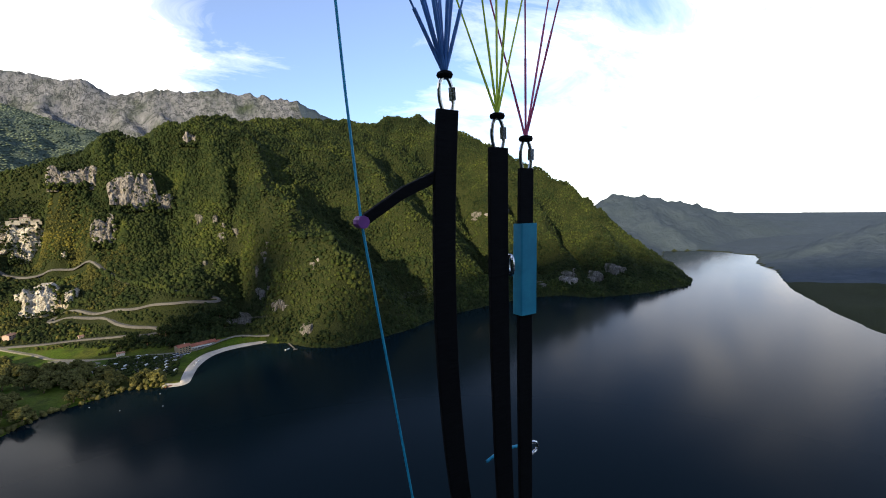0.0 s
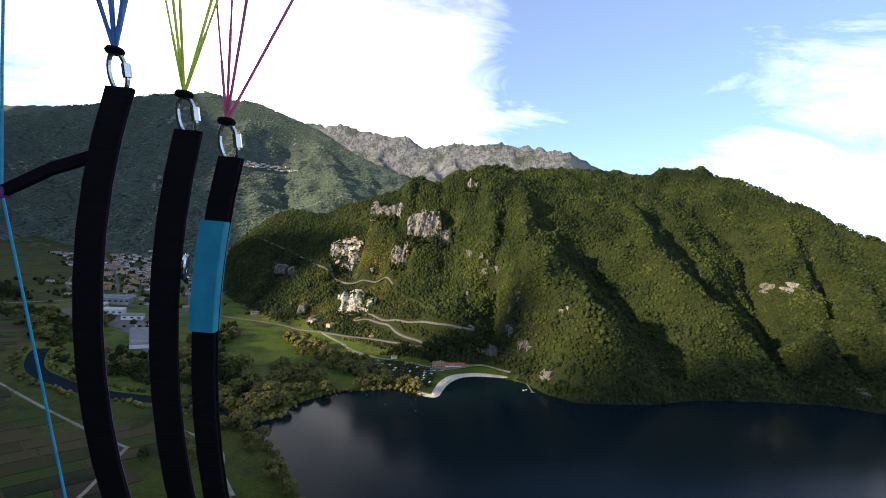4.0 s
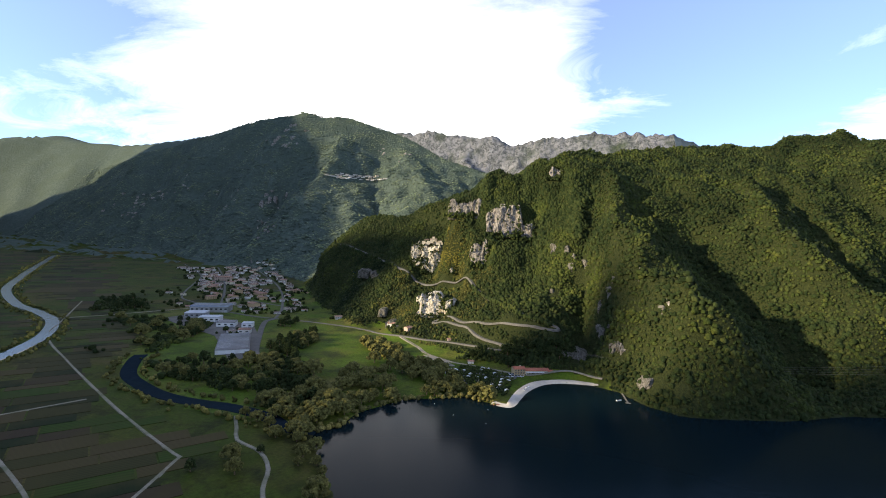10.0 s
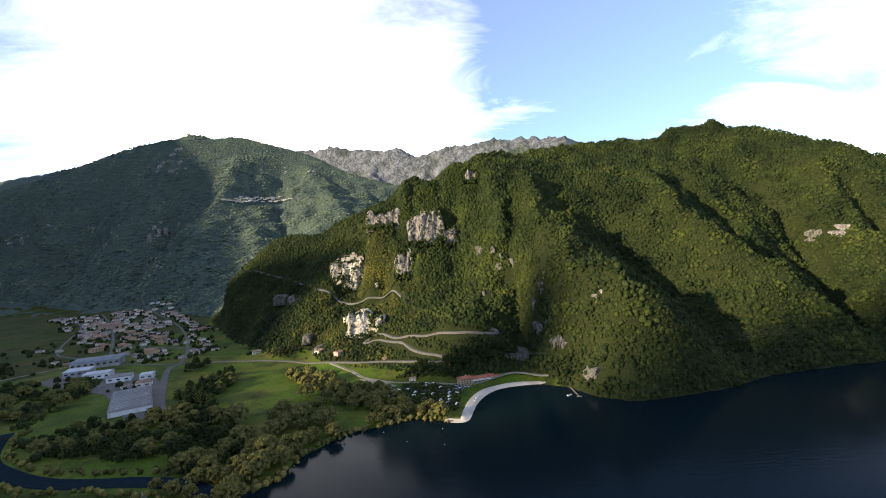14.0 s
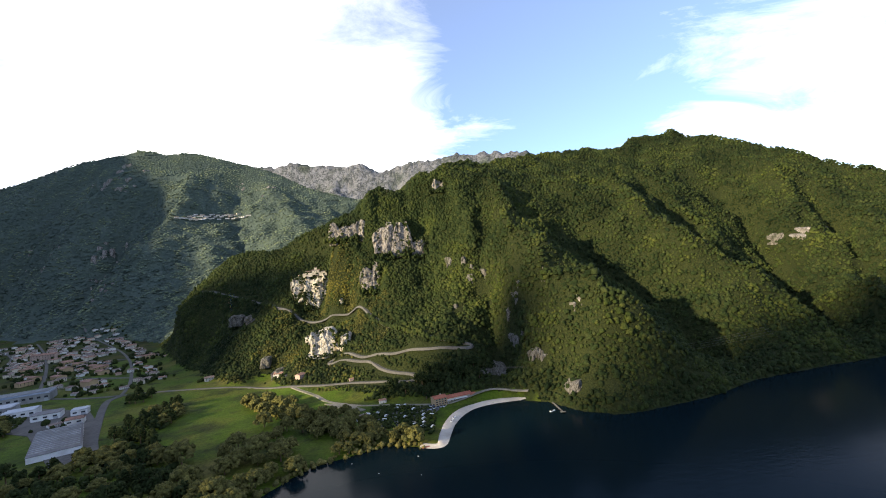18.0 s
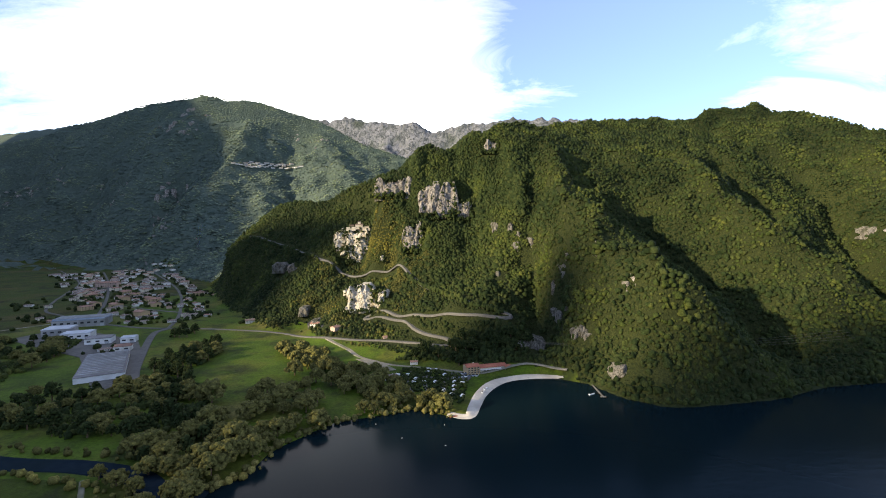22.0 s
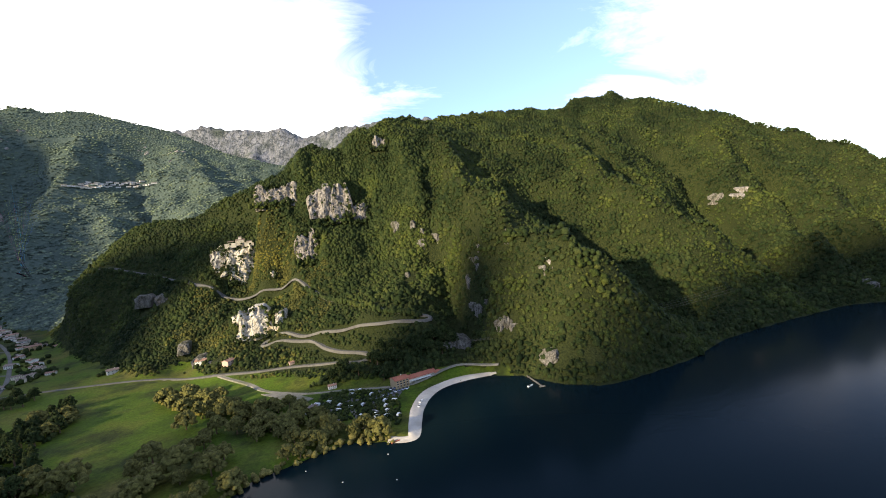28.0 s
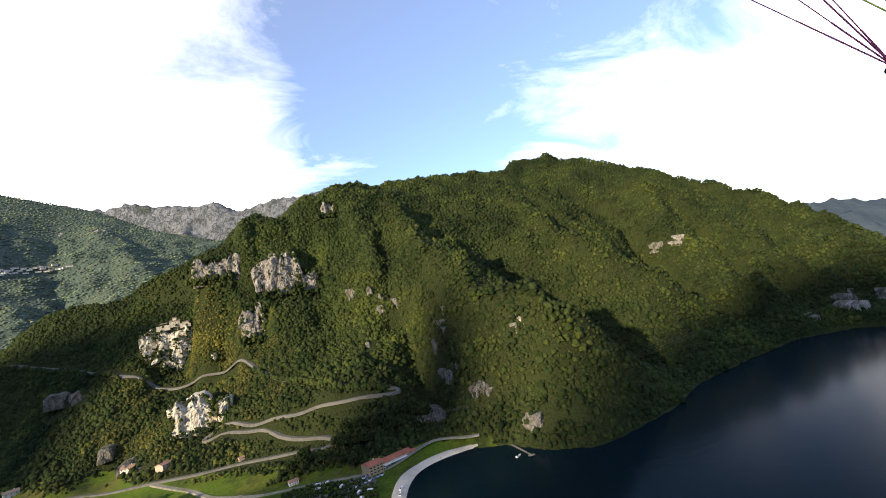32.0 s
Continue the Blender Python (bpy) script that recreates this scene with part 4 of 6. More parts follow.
def sheet(name, outline, mat, lift, shore=None):
    """A thin flat patch of ground that follows the valley floor."""
    bm = bmesh.new()
    vs = [bm.verts.new((x, y, quick(x, y) + lift if shore is None or poly_dist(np.array([x]), np.array([y]), LAKE, True)[0][0] > 4.5 else shore)) for x, y in outline]
    f = bm.faces.new(vs)
    f.normal_update()
    if f.normal.z < 0:
        f.normal_flip()
    low = bmesh.ops.extrude_face_region(bm, geom=[f])
    bmesh.ops.translate(bm, verts=[g for g in low["geom"] if isinstance(g, bmesh.types.BMVert)], vec=(0, 0, -0.6))
    me = bpy.data.meshes.new(name)
    bm.to_mesh(me)
    bm.free()
    me.materials.append(mat)
    return new(name, me)


tagged(ribbon("road", [p[:2] for p in ROAD_HIGH], 3.0, M["asphalt"], 0.5), "grey mountain road below the castle rock", "road", kind="structure")
road = tagged(ribbon("road", ROAD_MAIN, 3.2, M["asphalt"], 0.7, 2.2), "grey asphalt road winding up through hairpin bends", "road", kind="structure")
tagged(ribbon("road", ROAD_MILL, 6.5, M["asphalt"], 0.45), "straight grey access road beside the warehouse", "road", kind="structure")
tagged(ribbon("road", ROAD_CAMP, 3.2, M["track"], 0.3, 0.8), "pale lane behind the campsite and beach", "road", kind="structure")
for line in LANES:
    tagged(ribbon("road", line, 3.6, M["asphalt"], 0.4, 0.9), "narrow grey lane between the village houses", "road", kind="structure")
for line in TRACKS:
    tagged(ribbon("road", line, 1.6, M["track"], 0.45, 1.0), "pale gravel farm track between fields", "track", kind="structure")
for line, wide in RIVERS:
    wet_mat = M["river" if wide > 12 else "channel"]
    tagged(ribbon("water", line, wide, wet_mat, 0.42, 0.8), "narrow dark river winding through the valley fields", "river", kind="structure")

def beach():
    """The gravel strip follows the shore and dips under the water."""
    p = resample([(-19, 332), (-10, 328), (-3, 331), (1, 350), (5, 368), (13, 387), (24, 400), (42, 407), (66, 408)], 2.5)
    t = np.gradient(p, axis=0)
    n = np.stack([-t[:, 1], t[:, 0]], 1) / np.hypot(t[:, 0], t[:, 1])[:, None]
    s = np.linspace(0, 1, len(p))
    wide = np.interp(s, [0, 0.1, 0.2, 0.6, 0.85, 1], [0.4, 0.5, 0.62, 0.74, 0.6, 0.35])
    rows = []
    for k in (-3.0, -1.0, 1.5, 4.0, 6.5, 9.0, 11.0):
        q = p + n * (k * wide)[:, None]
        z = np.maximum(height(q[:, 0], q[:, 1]), -0.3) + (0.5 if k > -3 else 0.0)
        rows.append(np.column_stack([q, z - (0.9 if k > 10 else 0)]))
    v, m = np.concatenate(rows), len(p)
    i = (np.arange(len(rows) - 1)[:, None] * m + np.arange(m - 1)[None]).ravel()
    return tagged(mesh_object("beach", v, np.stack([i, i + 1, i + m + 1, i + m], 1), M["beach"], True), "curved pale gravel beach at the lake's edge", "beach", kind="structure")


beach()
tagged(sheet("pavement", [(-104, 446), (-88, 428), (-74, 408), (-64, 416), (-84, 442)], M["track"], 0.5), "bare gravel parking yard by the campsite", "yard", kind="structure")
tagged(sheet("pavement", [(-262, 352), (-240, 358), (-300, 452), (-345, 505), (-470, 560), (-480, 500), (-440, 480), (-350, 440)], M["asphalt"], 0.3), "grey paved yard around the industrial sheds", "yard", kind="structure")

# strips of farmland
rf = np.random.RandomState(21)
ax, ay = Vector((-0.76, 0.65)), Vector((-0.65, -0.76))
u = 0.0
while u < 1900:
    wide = rf.uniform(9, 20) * (1 if u < 600 else 2.2)
    v = -260.0
    while v < 800:
        long = rf.uniform(22, 60)
        o = Vector((-150, 130)) + ax * u + ay * v
        quad = [o, o + ax * (wide - 0.6), o + ax * (wide - 0.6) + ay * (long - 1), o + ay * (long - 1)]
        X, Y = np.array([q.x for q in quad]), np.array([q.y for q in quad])
        wet = min(float(poly_dist(X, Y, r)[0].min()) for r, _ in RIVERS)
        if inside(X, Y, FARM).all() and wet > 15:
            mat = M["field_" + "abcddbedac"[rf.randint(10)]]
            tagged(sheet("field", [tuple(p) for p in quad], mat, 0.28), "narrow strip of green and stubble farmland", "field", kind="structure")
        v += long
    u += wide

# ledges and seams of green on the rock faces
rl = np.random.RandomState(19)
spots = []
for cx, cy, cz, wd, hh, turn in CLIFFS[:12]:
    for _ in range(int(wd * hh / 60)):
        h = rl.uniform(0, 1)
        spots.append((cx + rl.uniform(-0.5, 0.5) * wd, cy - 4.6 + h * hh * 0.12, cz + h * hh - 1))
    for _ in range(int(0.7 * (wd + hh))):
        h, q = rl.uniform(0, 1), rl.choice([-1, 1])
        spots.append((cx + q * (0.5 + abs(rl.normal(0, 0.07))) * wd, cy - 3 + h * hh * 0.14, cz + h * hh - 1))
        spots.append((cx + rl.uniform(-0.6, 0.6) * wd, cy - 5 - rl.uniform(0, 3), cz + rl.uniform(-2, 3)))
        spots.append((cx + rl.uniform(-0.55, 0.55) * wd, cy - 1 + hh * 0.14 + rl.uniform(0, 4), cz + hh + rl.uniform(-4, 1)))
for cx, cz, w, h, n in ((-166, 103, 8, 6, 14), (-172, 84, 7, 6, 14), (-190, 80, 8, 5, 12), (-166, 121, 20, 1.5, 16)):
    spots += [(cx + rl.uniform(-1, 1) * w, 698 + (z - 73) * 0.12 if z < 118 else 713 + rl.uniform(-3, 4), z) for z in cz + rl.uniform(-1, 1, n) * h]
feet = [(cx + rl.uniform(-0.75, 0.75) * wd, cy - rl.uniform(2, 8), cz + max(rl.uniform(-5, 0.3) * 1.0, -3) + rl.uniform(0, 0.22) * hh) for cx, cy, cz, wd, hh, turn in CLIFFS[2:7] for _ in range(int(1.3 * wd))]
# trees that screen the upper road from the lake
for line, share in (([p[:2] for p in ROAD_CLIMB[21:26]], 1.0), ([p[:2] for p in ROAD_HIGH[2:]], 0.75)):
    for x, y in resample(line, 1.7):
        if rl.rand() < share:
            x, y = x + rl.uniform(-1, 1), y - rl.uniform(3.0, 4.6)
            feet.append((x, y, quick(x, y) + 0.8))
tagged(clumps("bushes", np.array(feet), rl.uniform(1.5, 2.7, len(feet)), M["forest"], 23, 1, 1.3, 0.45), "dark trees below the rock faces and beside the mountain road", "shrub", kind="stuff")
tagged(clumps("bushes", np.array(spots), rl.uniform(0.7, 1.8, len(spots)), M["forest"], 20, 1, 1.0, 0.36), "green shrubs clinging to the limestone ledges", "shrub", kind="stuff")
for line in ([(-20, 408), (-24, 380), (-22, 348)], [(-36, 414), (-38, 386), (-30, 352)], [(-52, 416), (-52, 392), (-44, 366)], [(-60, 404), (-36, 398), (-12, 396)]):
    tagged(ribbon("path", line, 2.2, M["asphalt"], 0.3, 0.8), "narrow grey lane between campsite pitches", "path", kind="structure")
tagged(sheet("pavement", [(-20, 410), (-12, 412), (-4, 398), (-8, 388), (-17, 392)], M["asphalt"], 0.42), "grey paved car park beside the campsite", "car park", kind="structure")


def power_line():
    """Four cables that sag over the bay from a wooden pole to the wooded cape."""
    ob = thing("power_line", "dark sagging power cables over the bay", "cables", "", pose(44, 430, quick(44, 430)))
    z0 = quick(44, 430)
    bm = bmesh.new()
    bmesh.ops.create_cone(bm, cap_ends=True, segments=8, radius1=0.2, radius2=0.13, depth=14, matrix=pose(0, 0, 6))
    part("pole", bm, M["soil"], ob, "dark wooden pole")
    part("crossarm", boxes((-0.1, 0.1, -2.2, 2.2, 12.2, 12.4)), M["soil"], ob)
    far = Vector((300 - 44, 440 - 430, quick(300, 440) + 8 - z0))
    for k, y in enumerate((-2, -0.7, 0.7, 2)):
        a, b = Vector((0, y, 12.4)), far + Vector((0, y * 2, y * 1.2))
        bm = bmesh.new()
        ring = []
        for i in range(25):
            c = a.lerp(b, i / 24) - Vector((0, 0, 6 * 4 * i / 24 * (1 - i / 24)))
            ring.append([bm.verts.new(c + Vector((0, 0.07 * math.cos(q), 0.07 * math.sin(q)))) for q in (0, 2.1, 4.2)])
        for p, q in zip(ring, ring[1:]):
            for j in range(3):
                bm.faces.new((p[j], p[(j + 1) % 3], q[(j + 1) % 3], q[j]))
        part("cable", bm, M["asphalt"], ob)


power_line()

# ---- buildings ----
PLASTERS = [M["plaster"]] + [grainy("plaster_" + n, tuple(0.88 * v for v in c), c, 0.5, 0.9, 0.1, tuple(0.75 * v for v in c))
                             for n, c in (("cream", (0.7, 0.62, 0.48)), ("ochre", (0.52, 0.38, 0.22)), ("grey", (0.6, 0.58, 0.54)), ("rose", (0.52, 0.38, 0.31)))]
ROOFS = [M["tile"], grainy("old_tile", (0.2, 0.15, 0.125), (0.29, 0.22, 0.185), 0.7, 0.9, 0.1, (0.16, 0.13, 0.11)), grainy("brown_tile", (0.15, 0.115, 0.1), (0.23, 0.18, 0.15), 0.7, 0.9, 0.1, (0.2, 0.14, 0.11))]
M["pane"] = material("window_glass", 0.15)[0]
M["pane"].node_tree.nodes["Principled BSDF"].inputs["Base Color"].default_value = (0.03, 0.035, 0.04, 1)
M["wood"] = grainy("brown_wood", (0.1, 0.06, 0.035), (0.17, 0.1, 0.06), 1.5, 0.7)
M["stone"] = grainy("castle_stone", (0.4, 0.36, 0.3), (0.58, 0.53, 0.45), 0.5, 0.9, 0.1, (0.33, 0.29, 0.23), 0.1)
M["metal_roof"] = grainy("ribbed_metal_roof", (0.17, 0.16, 0.155), (0.24, 0.225, 0.22), 0.3, 0.7, 0.06, (0.13, 0.12, 0.115))
M["light_metal"] = grainy("pale_metal_roof", (0.42, 0.44, 0.46), (0.52, 0.54, 0.56), 0.3, 0.6, 0.06, (0.36, 0.37, 0.38))
M["blue_roof"] = grainy("blue_roof", (0.12, 0.16, 0.22), (0.18, 0.23, 0.3), 0.3, 0.5, 0.06, (0.3, 0.33, 0.36))
M["white"] = grainy("white_paint", (0.72, 0.72, 0.71), (0.8, 0.8, 0.79), 1.0, 0.5, 0.2, (0.64, 0.63, 0.6))


def gable(w, d, eave, rise, over=0.6, thick=0.3):
    """A pitched roof over a box of w by d, its ridge along x."""
    bm = bmesh.new()
    a, b = w / 2 + over, d / 2 + over
    drop = rise * over / (d / 2)
    prof = [(-b, eave - drop), (0, eave + rise), (b, eave - drop), (b, eave - drop + thick), (0, eave + rise + thick * 1.25), (-b, eave - drop + thick)]
    l = [bm.verts.new((-a, y, z)) for y, z in prof]
    r = [bm.verts.new((a, y, z)) for y, z in prof]
    bm.faces.new(l[::-1]), bm.faces.new(r)
    for i in range(6):
        bm.faces.new((l[i], l[(i + 1) % 6], r[(i + 1) % 6], r[i]))
    bmesh.ops.recalc_face_normals(bm, faces=bm.faces)
    return bm


def walls(w, d, eave, rise):
    bm = bmesh.new()
    prof = [(-d / 2, -1.5), (d / 2, -1.5), (d / 2, eave), (0, eave + rise - 0.05), (-d / 2, eave)]
    l = [bm.verts.new((-w / 2, y, z)) for y, z in prof]
    r = [bm.verts.new((w / 2, y, z)) for y, z in prof]
    bm.faces.new(l[::-1]), bm.faces.new(r)
    for i in range(5):
        bm.faces.new((l[i], l[(i + 1) % 5], r[(i + 1) % 5], r[i]))
    bmesh.ops.recalc_face_normals(bm, faces=bm.faces)
    return bm


def openings(ob, w, d, floors, cols, sides=4, first=1.0, storey=2.8, size=(0.9, 1.3), door=True):
    """Windows with a sill, and a door, set into all four walls."""
    for side in range(sides):
        span, off = (w, d / 2) if side % 2 == 0 else (d, w / 2)
        n = cols if side % 2 == 0 else max(cols - 2, 2)
        for k in range(n):
            for s in range(floors):
                x = (k + 0.5) / n * span - span / 2
                z = first + s * storey
                name, hi, wd, m = "window", size[1], size[0], M["pane"]
                if door and side == 0 and s == 0 and k == n // 2:
                    name, hi, wd, m, z = "door", 2.1, 1.0, M["wood"], 0.05
                p = part(name, boxes((x - wd / 2, x + wd / 2, -off - 0.03, -off + 0.1, z, z + hi)), m, ob)
                p.matrix_basis = pose(0, 0, 0, 0, 0, 90 * side)


def house(w, d, floors, rise, wall, roof, cols, label, sides=2):
    ob = thing("house", label, "house", "houses of the village")
    eave = floors * 2.8 + 0.3
    part("wall", walls(w, d, eave, rise), wall, ob)
    part("roof", gable(w, d, eave, rise), roof, ob, "terracotta tiled roof")
    part("chimney", boxes((w * 0.2, w * 0.2 + 0.7, 0.6, 1.3, eave, eave + rise + 0.9)), wall, ob)
    openings(ob, w, d, floors, cols, sides)
    return ob


def standing(x, y, turn=0, lift=0.0):
    return pose(x, y, quick(x, y) + lift, 0, 0, turn)


HOUSES = [house(12, 9, 2, 2.2, PLASTERS[0], ROOFS[0], 4, "white two-storey house with a terracotta roof"),
          house(11, 9, 3, 2.0, PLASTERS[1], ROOFS[1], 3, "cream three-storey house with an old tiled roof"),
          house(14, 9, 2, 2.4, PLASTERS[0], ROOFS[1], 5, "long white house with a weathered tiled roof"),
          house(12, 10, 2, 2.1, PLASTERS[3], ROOFS[2], 3, "grey plastered house with a brown tiled roof"),
          house(10, 8.5, 2, 2.0, PLASTERS[4], ROOFS[0], 3, "small rose-coloured house with a terracotta roof"),
          house(15, 10, 3, 2.2, PLASTERS[2], ROOFS[0], 4, "ochre apartment house with a red tiled roof"),
          house(13, 9, 2, 2.2, PLASTERS[0], ROOFS[1], 2, "white mountain house with a weathered tiled roof", 1),
          house(14, 10, 3, 2.2, PLASTERS[1], ROOFS[0], 2, "tall cream house with a terracotta roof", 1),
          house(16, 9, 2, 2.3, PLASTERS[3], ROOFS[1], 2, "long grey house with an old tiled roof", 1),
          house(12, 10, 2, 2.0, PLASTERS[0], ROOFS[2], 2, "square white house with a brown tiled roof", 1)]
PLACED = []


def place_house(x, y, turn, kind, gap=11.0, size=0.84):
    if any(math.hypot(x - a, y - b) < gap for a, b in PLACED):
        return False
    PLACED.append((x, y))
    ob = HOUSES[kind]
    if "used" in ob:
        copy_thing(ob, standing(x, y, turn) @ Matrix.Diagonal((size, size, size * 0.74, 1)))
    else:
        ob.matrix_basis = standing(x, y, turn) @ Matrix.Diagonal((size, size, size * 0.74, 1))
        ob["used"] = 1
    return True


# the village: old lanes on a grid that turns with the road
rv = np.random.RandomState(5)
VILLAGE = [(-1330, 1407), (-1205, 1430), (-921, 1309), (-748, 1184), (-506, 880), (-405, 715), (-362, 645), (-350, 580), (-470, 628), (-550, 668), (-650, 760), (-760, 860), (-900, 1000), (-1100, 1190)]
block = house(42, 13, 3, 2.6, PLASTERS[4], ROOFS[0], 9, "long rose-coloured apartment block with a red roof", 1)
block.matrix_basis = standing(-727, 931, 6)
PLACED += [(-740, 930), (-714, 932)]
for px, py in ((-180, 566), (-146, 529), (-273, 599), (-350, 640), (-372, 660), (-501, 872), (-478, 850), (-449, 828), (-430, 710), (-381, 640), (-400, 590), (-372, 600), (-420, 590), (-520, 590), (-545, 600), (-345, 462), (-620, 690), (-660, 700)):
    place_house(px, py, rv.uniform(-20, 60), rv.randint(5))
for i in range(46):
    for j in range(26):
        o = Vector((-400, 590)) + Vector((-0.62, 0.78)) * (i * 18.0) + Vector((0.78, 0.62)) * ((j - 13) * 17.0)
        x, y = o.x + rv.uniform(-6, 6), o.y + rv.uniform(-6, 6)
        X, Y = np.array([x]), np.array([y])
        far = math.hypot(x + 400, y - 590)
        if inside(X, Y, VILLAGE)[0] and clear_of_roads(X, Y, 9)[0] and rv.rand() < (0.68 if far < 420 else 0.62) * (1 if waves(X, Y, 130, 44, 2)[0] > -0.25 else 0.3) and len(PLACED) < 330:
            place_house(x, y, 52 + rv.choice([0, 90]) + rv.uniform(-14, 14), rv.choice([0, 1, 2, 2, 3, 4, 0, 5] if far < 330 else [6, 6, 7, 8, 9, 6, 7]), 13.0, rv.uniform(0.92, 1.18))
# the village high on the mountainside, set along sight lines from (-24, 88, 108)
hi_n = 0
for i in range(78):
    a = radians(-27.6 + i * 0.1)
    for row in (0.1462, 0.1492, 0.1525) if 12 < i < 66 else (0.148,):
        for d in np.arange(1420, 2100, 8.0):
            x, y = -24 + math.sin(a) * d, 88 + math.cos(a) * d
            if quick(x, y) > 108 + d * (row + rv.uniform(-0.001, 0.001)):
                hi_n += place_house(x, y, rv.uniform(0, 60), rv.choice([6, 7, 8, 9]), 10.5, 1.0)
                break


def shed(name, x, y, turn, w, d, h, wall, roof, ribs, label, rise=0.8):
    ob = thing(name, label, "warehouse", "industrial sheds", standing(x, y, turn))
    part("wall", boxes((-w / 2, w / 2, -d / 2, d / 2, -1, h)), wall, ob)
    part("roof", boxes((-w / 2 - 0.3, w / 2 + 0.3, -d / 2 - 0.3, d / 2 + 0.3, h, h + 0.35)), roof, ob)
    for k in range(ribs):
        yy = -d / 2 + (k + 0.5) * d / ribs
        part("roof_bay", gable(w - 0.6, d / ribs * 0.92, 0, rise, 0.0, 0.1), roof, ob).matrix_basis = pose(0, yy, h + 0.36)
        if ribs > 5:
            part("skylight", boxes((-w / 2 + 1.2, w / 2 - 1.2, yy - 0.5, yy + 0.5, h + 0.2 + rise, h + 0.75 + rise)), M["concrete"], ob, "pale ridge skylight")
    n = max(int(w / 6), 2) if d < 60 else 0
    for k in range(n):
        xx = (k + 0.5) / n * w - w / 2
        p = part("window", boxes((xx - 1.6, xx + 1.6, -d / 2 - 0.04, -d / 2 + 0.1, h * 0.45, h * 0.7)), M["pane"], ob)
        part("sill", boxes((xx - 1.7, xx + 1.7, -d / 2 - 0.14, -d / 2 + 0.1, h * 0.42, h * 0.45 - 0.01)), M["concrete"], p)
    part("door", boxes((w / 2 - 5, w / 2 - 1.4, -d / 2 - 0.05, -d / 2 + 0.1, -0.2, h * 0.42)), M["light_metal"], ob)
    return ob


shed("warehouse", -302, 410, 35, 31, 76, 3.8, M["white"], M["metal_roof"], 13, "large warehouse with white front and ribbed grey roof", 1.3)
shed("warehouse", -376, 494, 24, 22, 16, 5.5, M["white"], M["metal_roof"], 3, "small white workshop with a grey roof")
shed("warehouse", -350, 500, 24, 13, 12, 5, M["white"], M["light_metal"], 2, "low white store beside the workshop")
shed("warehouse", -415, 512, 24, 26, 18, 6, M["white"], M["light_metal"], 3, "white factory hall with a pale metal roof")
shed("warehouse", -452, 530, 24, 26, 22, 6.5, M["concrete"], M["light_metal"], 4, "long concrete factory hall with pale roof")
shed("warehouse", -468, 578, 24, 52, 28, 8, M["concrete"], M["blue_roof"], 6, "wide factory hall with blue sawtooth roof bays", 1.6)
shed("warehouse", -330, 466, 24, 14, 9, 4.5, M["plaster"], M["tile"], 1, "low brick-roofed annex by the warehouse", 1.4)


def hotel():
    """The lakeside hotel: a tall ochre block and a long low wing under red roofs."""
    ob = thing("hotel", "ochre lakeside hotel with long red tiled roofs", "hotel", "", pose(2, 414, max(quick(2, 414), 3), 0, 0, 20) @ Matrix.Diagonal((0.8, 0.8, 0.6, 1)))
    a = part("wall", walls(13, 12, 9, 2.2), PLASTERS[2], ob)
    a.matrix_basis = pose(-8, 0, 0)
    r = part("roof", gable(13, 12, 9, 2.2), M["red_tile"], ob, "red tiled hip roof")
    r.matrix_basis = pose(-8, 0, 0)
    b = part("wing_wall", walls(30, 11, 5.2, 2.4), PLASTERS[1], ob)
    b.matrix_basis = pose(13, 3, 0)
    c = part("wing_roof", gable(30, 11, 5.2, 2.4), M["red_tile"], ob, "long red tiled roof")
    c.matrix_basis = pose(13, 3, 0)
    d = part("annex_wall", walls(9, 8, 4.2, 1.4), PLASTERS[0], ob)
    d.matrix_basis = pose(31, 0, 0)
    e = part("annex_roof", gable(9, 8, 4.2, 1.4), M["red_tile"], ob)
    e.matrix_basis = pose(31, 0, 0)
    for k in range(4):
        for s in range(3):
            p = part("window", boxes((-13 + k * 3.1, -11.8 + k * 3.1, -6.04, -5.9, 1 + s * 2.8, 2.4 + s * 2.8)), M["pane"], ob)
            part("sill", boxes((-13.1 + k * 3.1, -11.7 + k * 3.1, -6.2, -5.9, 0.88 + s * 2.8, 0.99 + s * 2.8)), M["white"], p)
            for e in (-0.3, 1.2):
                part("shutter", boxes((-13 + k * 3.1 + e, -12.72 + k * 3.1 + e, -6.07, -5.95, 1 + s * 2.8, 2.4 + s * 2.8)), M["wood"], p)
    for k in range(8):
        p = part("window", boxes((0.6 + k * 3.4, 2.4 + k * 3.4, -2.54, -2.4, 1.2, 3.0)), M["pane"], ob)
        part("mullion", boxes((1.46 + k * 3.4, 1.54 + k * 3.4, -2.58, -2.45, 1.2, 3.0)), M["white"], p)
    part("awning", boxes((0, 26, -5.4, -2.52, 3.2, 3.4)), M["white"], ob, "white terrace awning")
    for k in range(6):
        part("awning_post", boxes((0.2 + k * 5.1, 0.35 + k * 5.1, -5.3, -5.15, -0.5, 3.2)), M["white"], ob)
    part("chimney", boxes((-6, -5, 1, 2, 9, 12.4)), PLASTERS[1], ob)


M["red_tile"] = grainy("red_roof_tile", (0.36, 0.12, 0.07), (0.48, 0.18, 0.11), 0.8, 0.9, 0.12, (0.3, 0.1, 0.07))
hotel()
hut = copy_thing(HOUSES[4], standing(-88, 499, 20) @ Matrix.Scale(0.5, 4))
tagged(hut, "small pale hut beside the hairpin road")
lodge = copy_thing(HOUSES[3], standing(-64, 392, 30) @ Matrix.Scale(0.8, 4))
tagged(lodge, "low campsite lodge with a faded reddish roof")
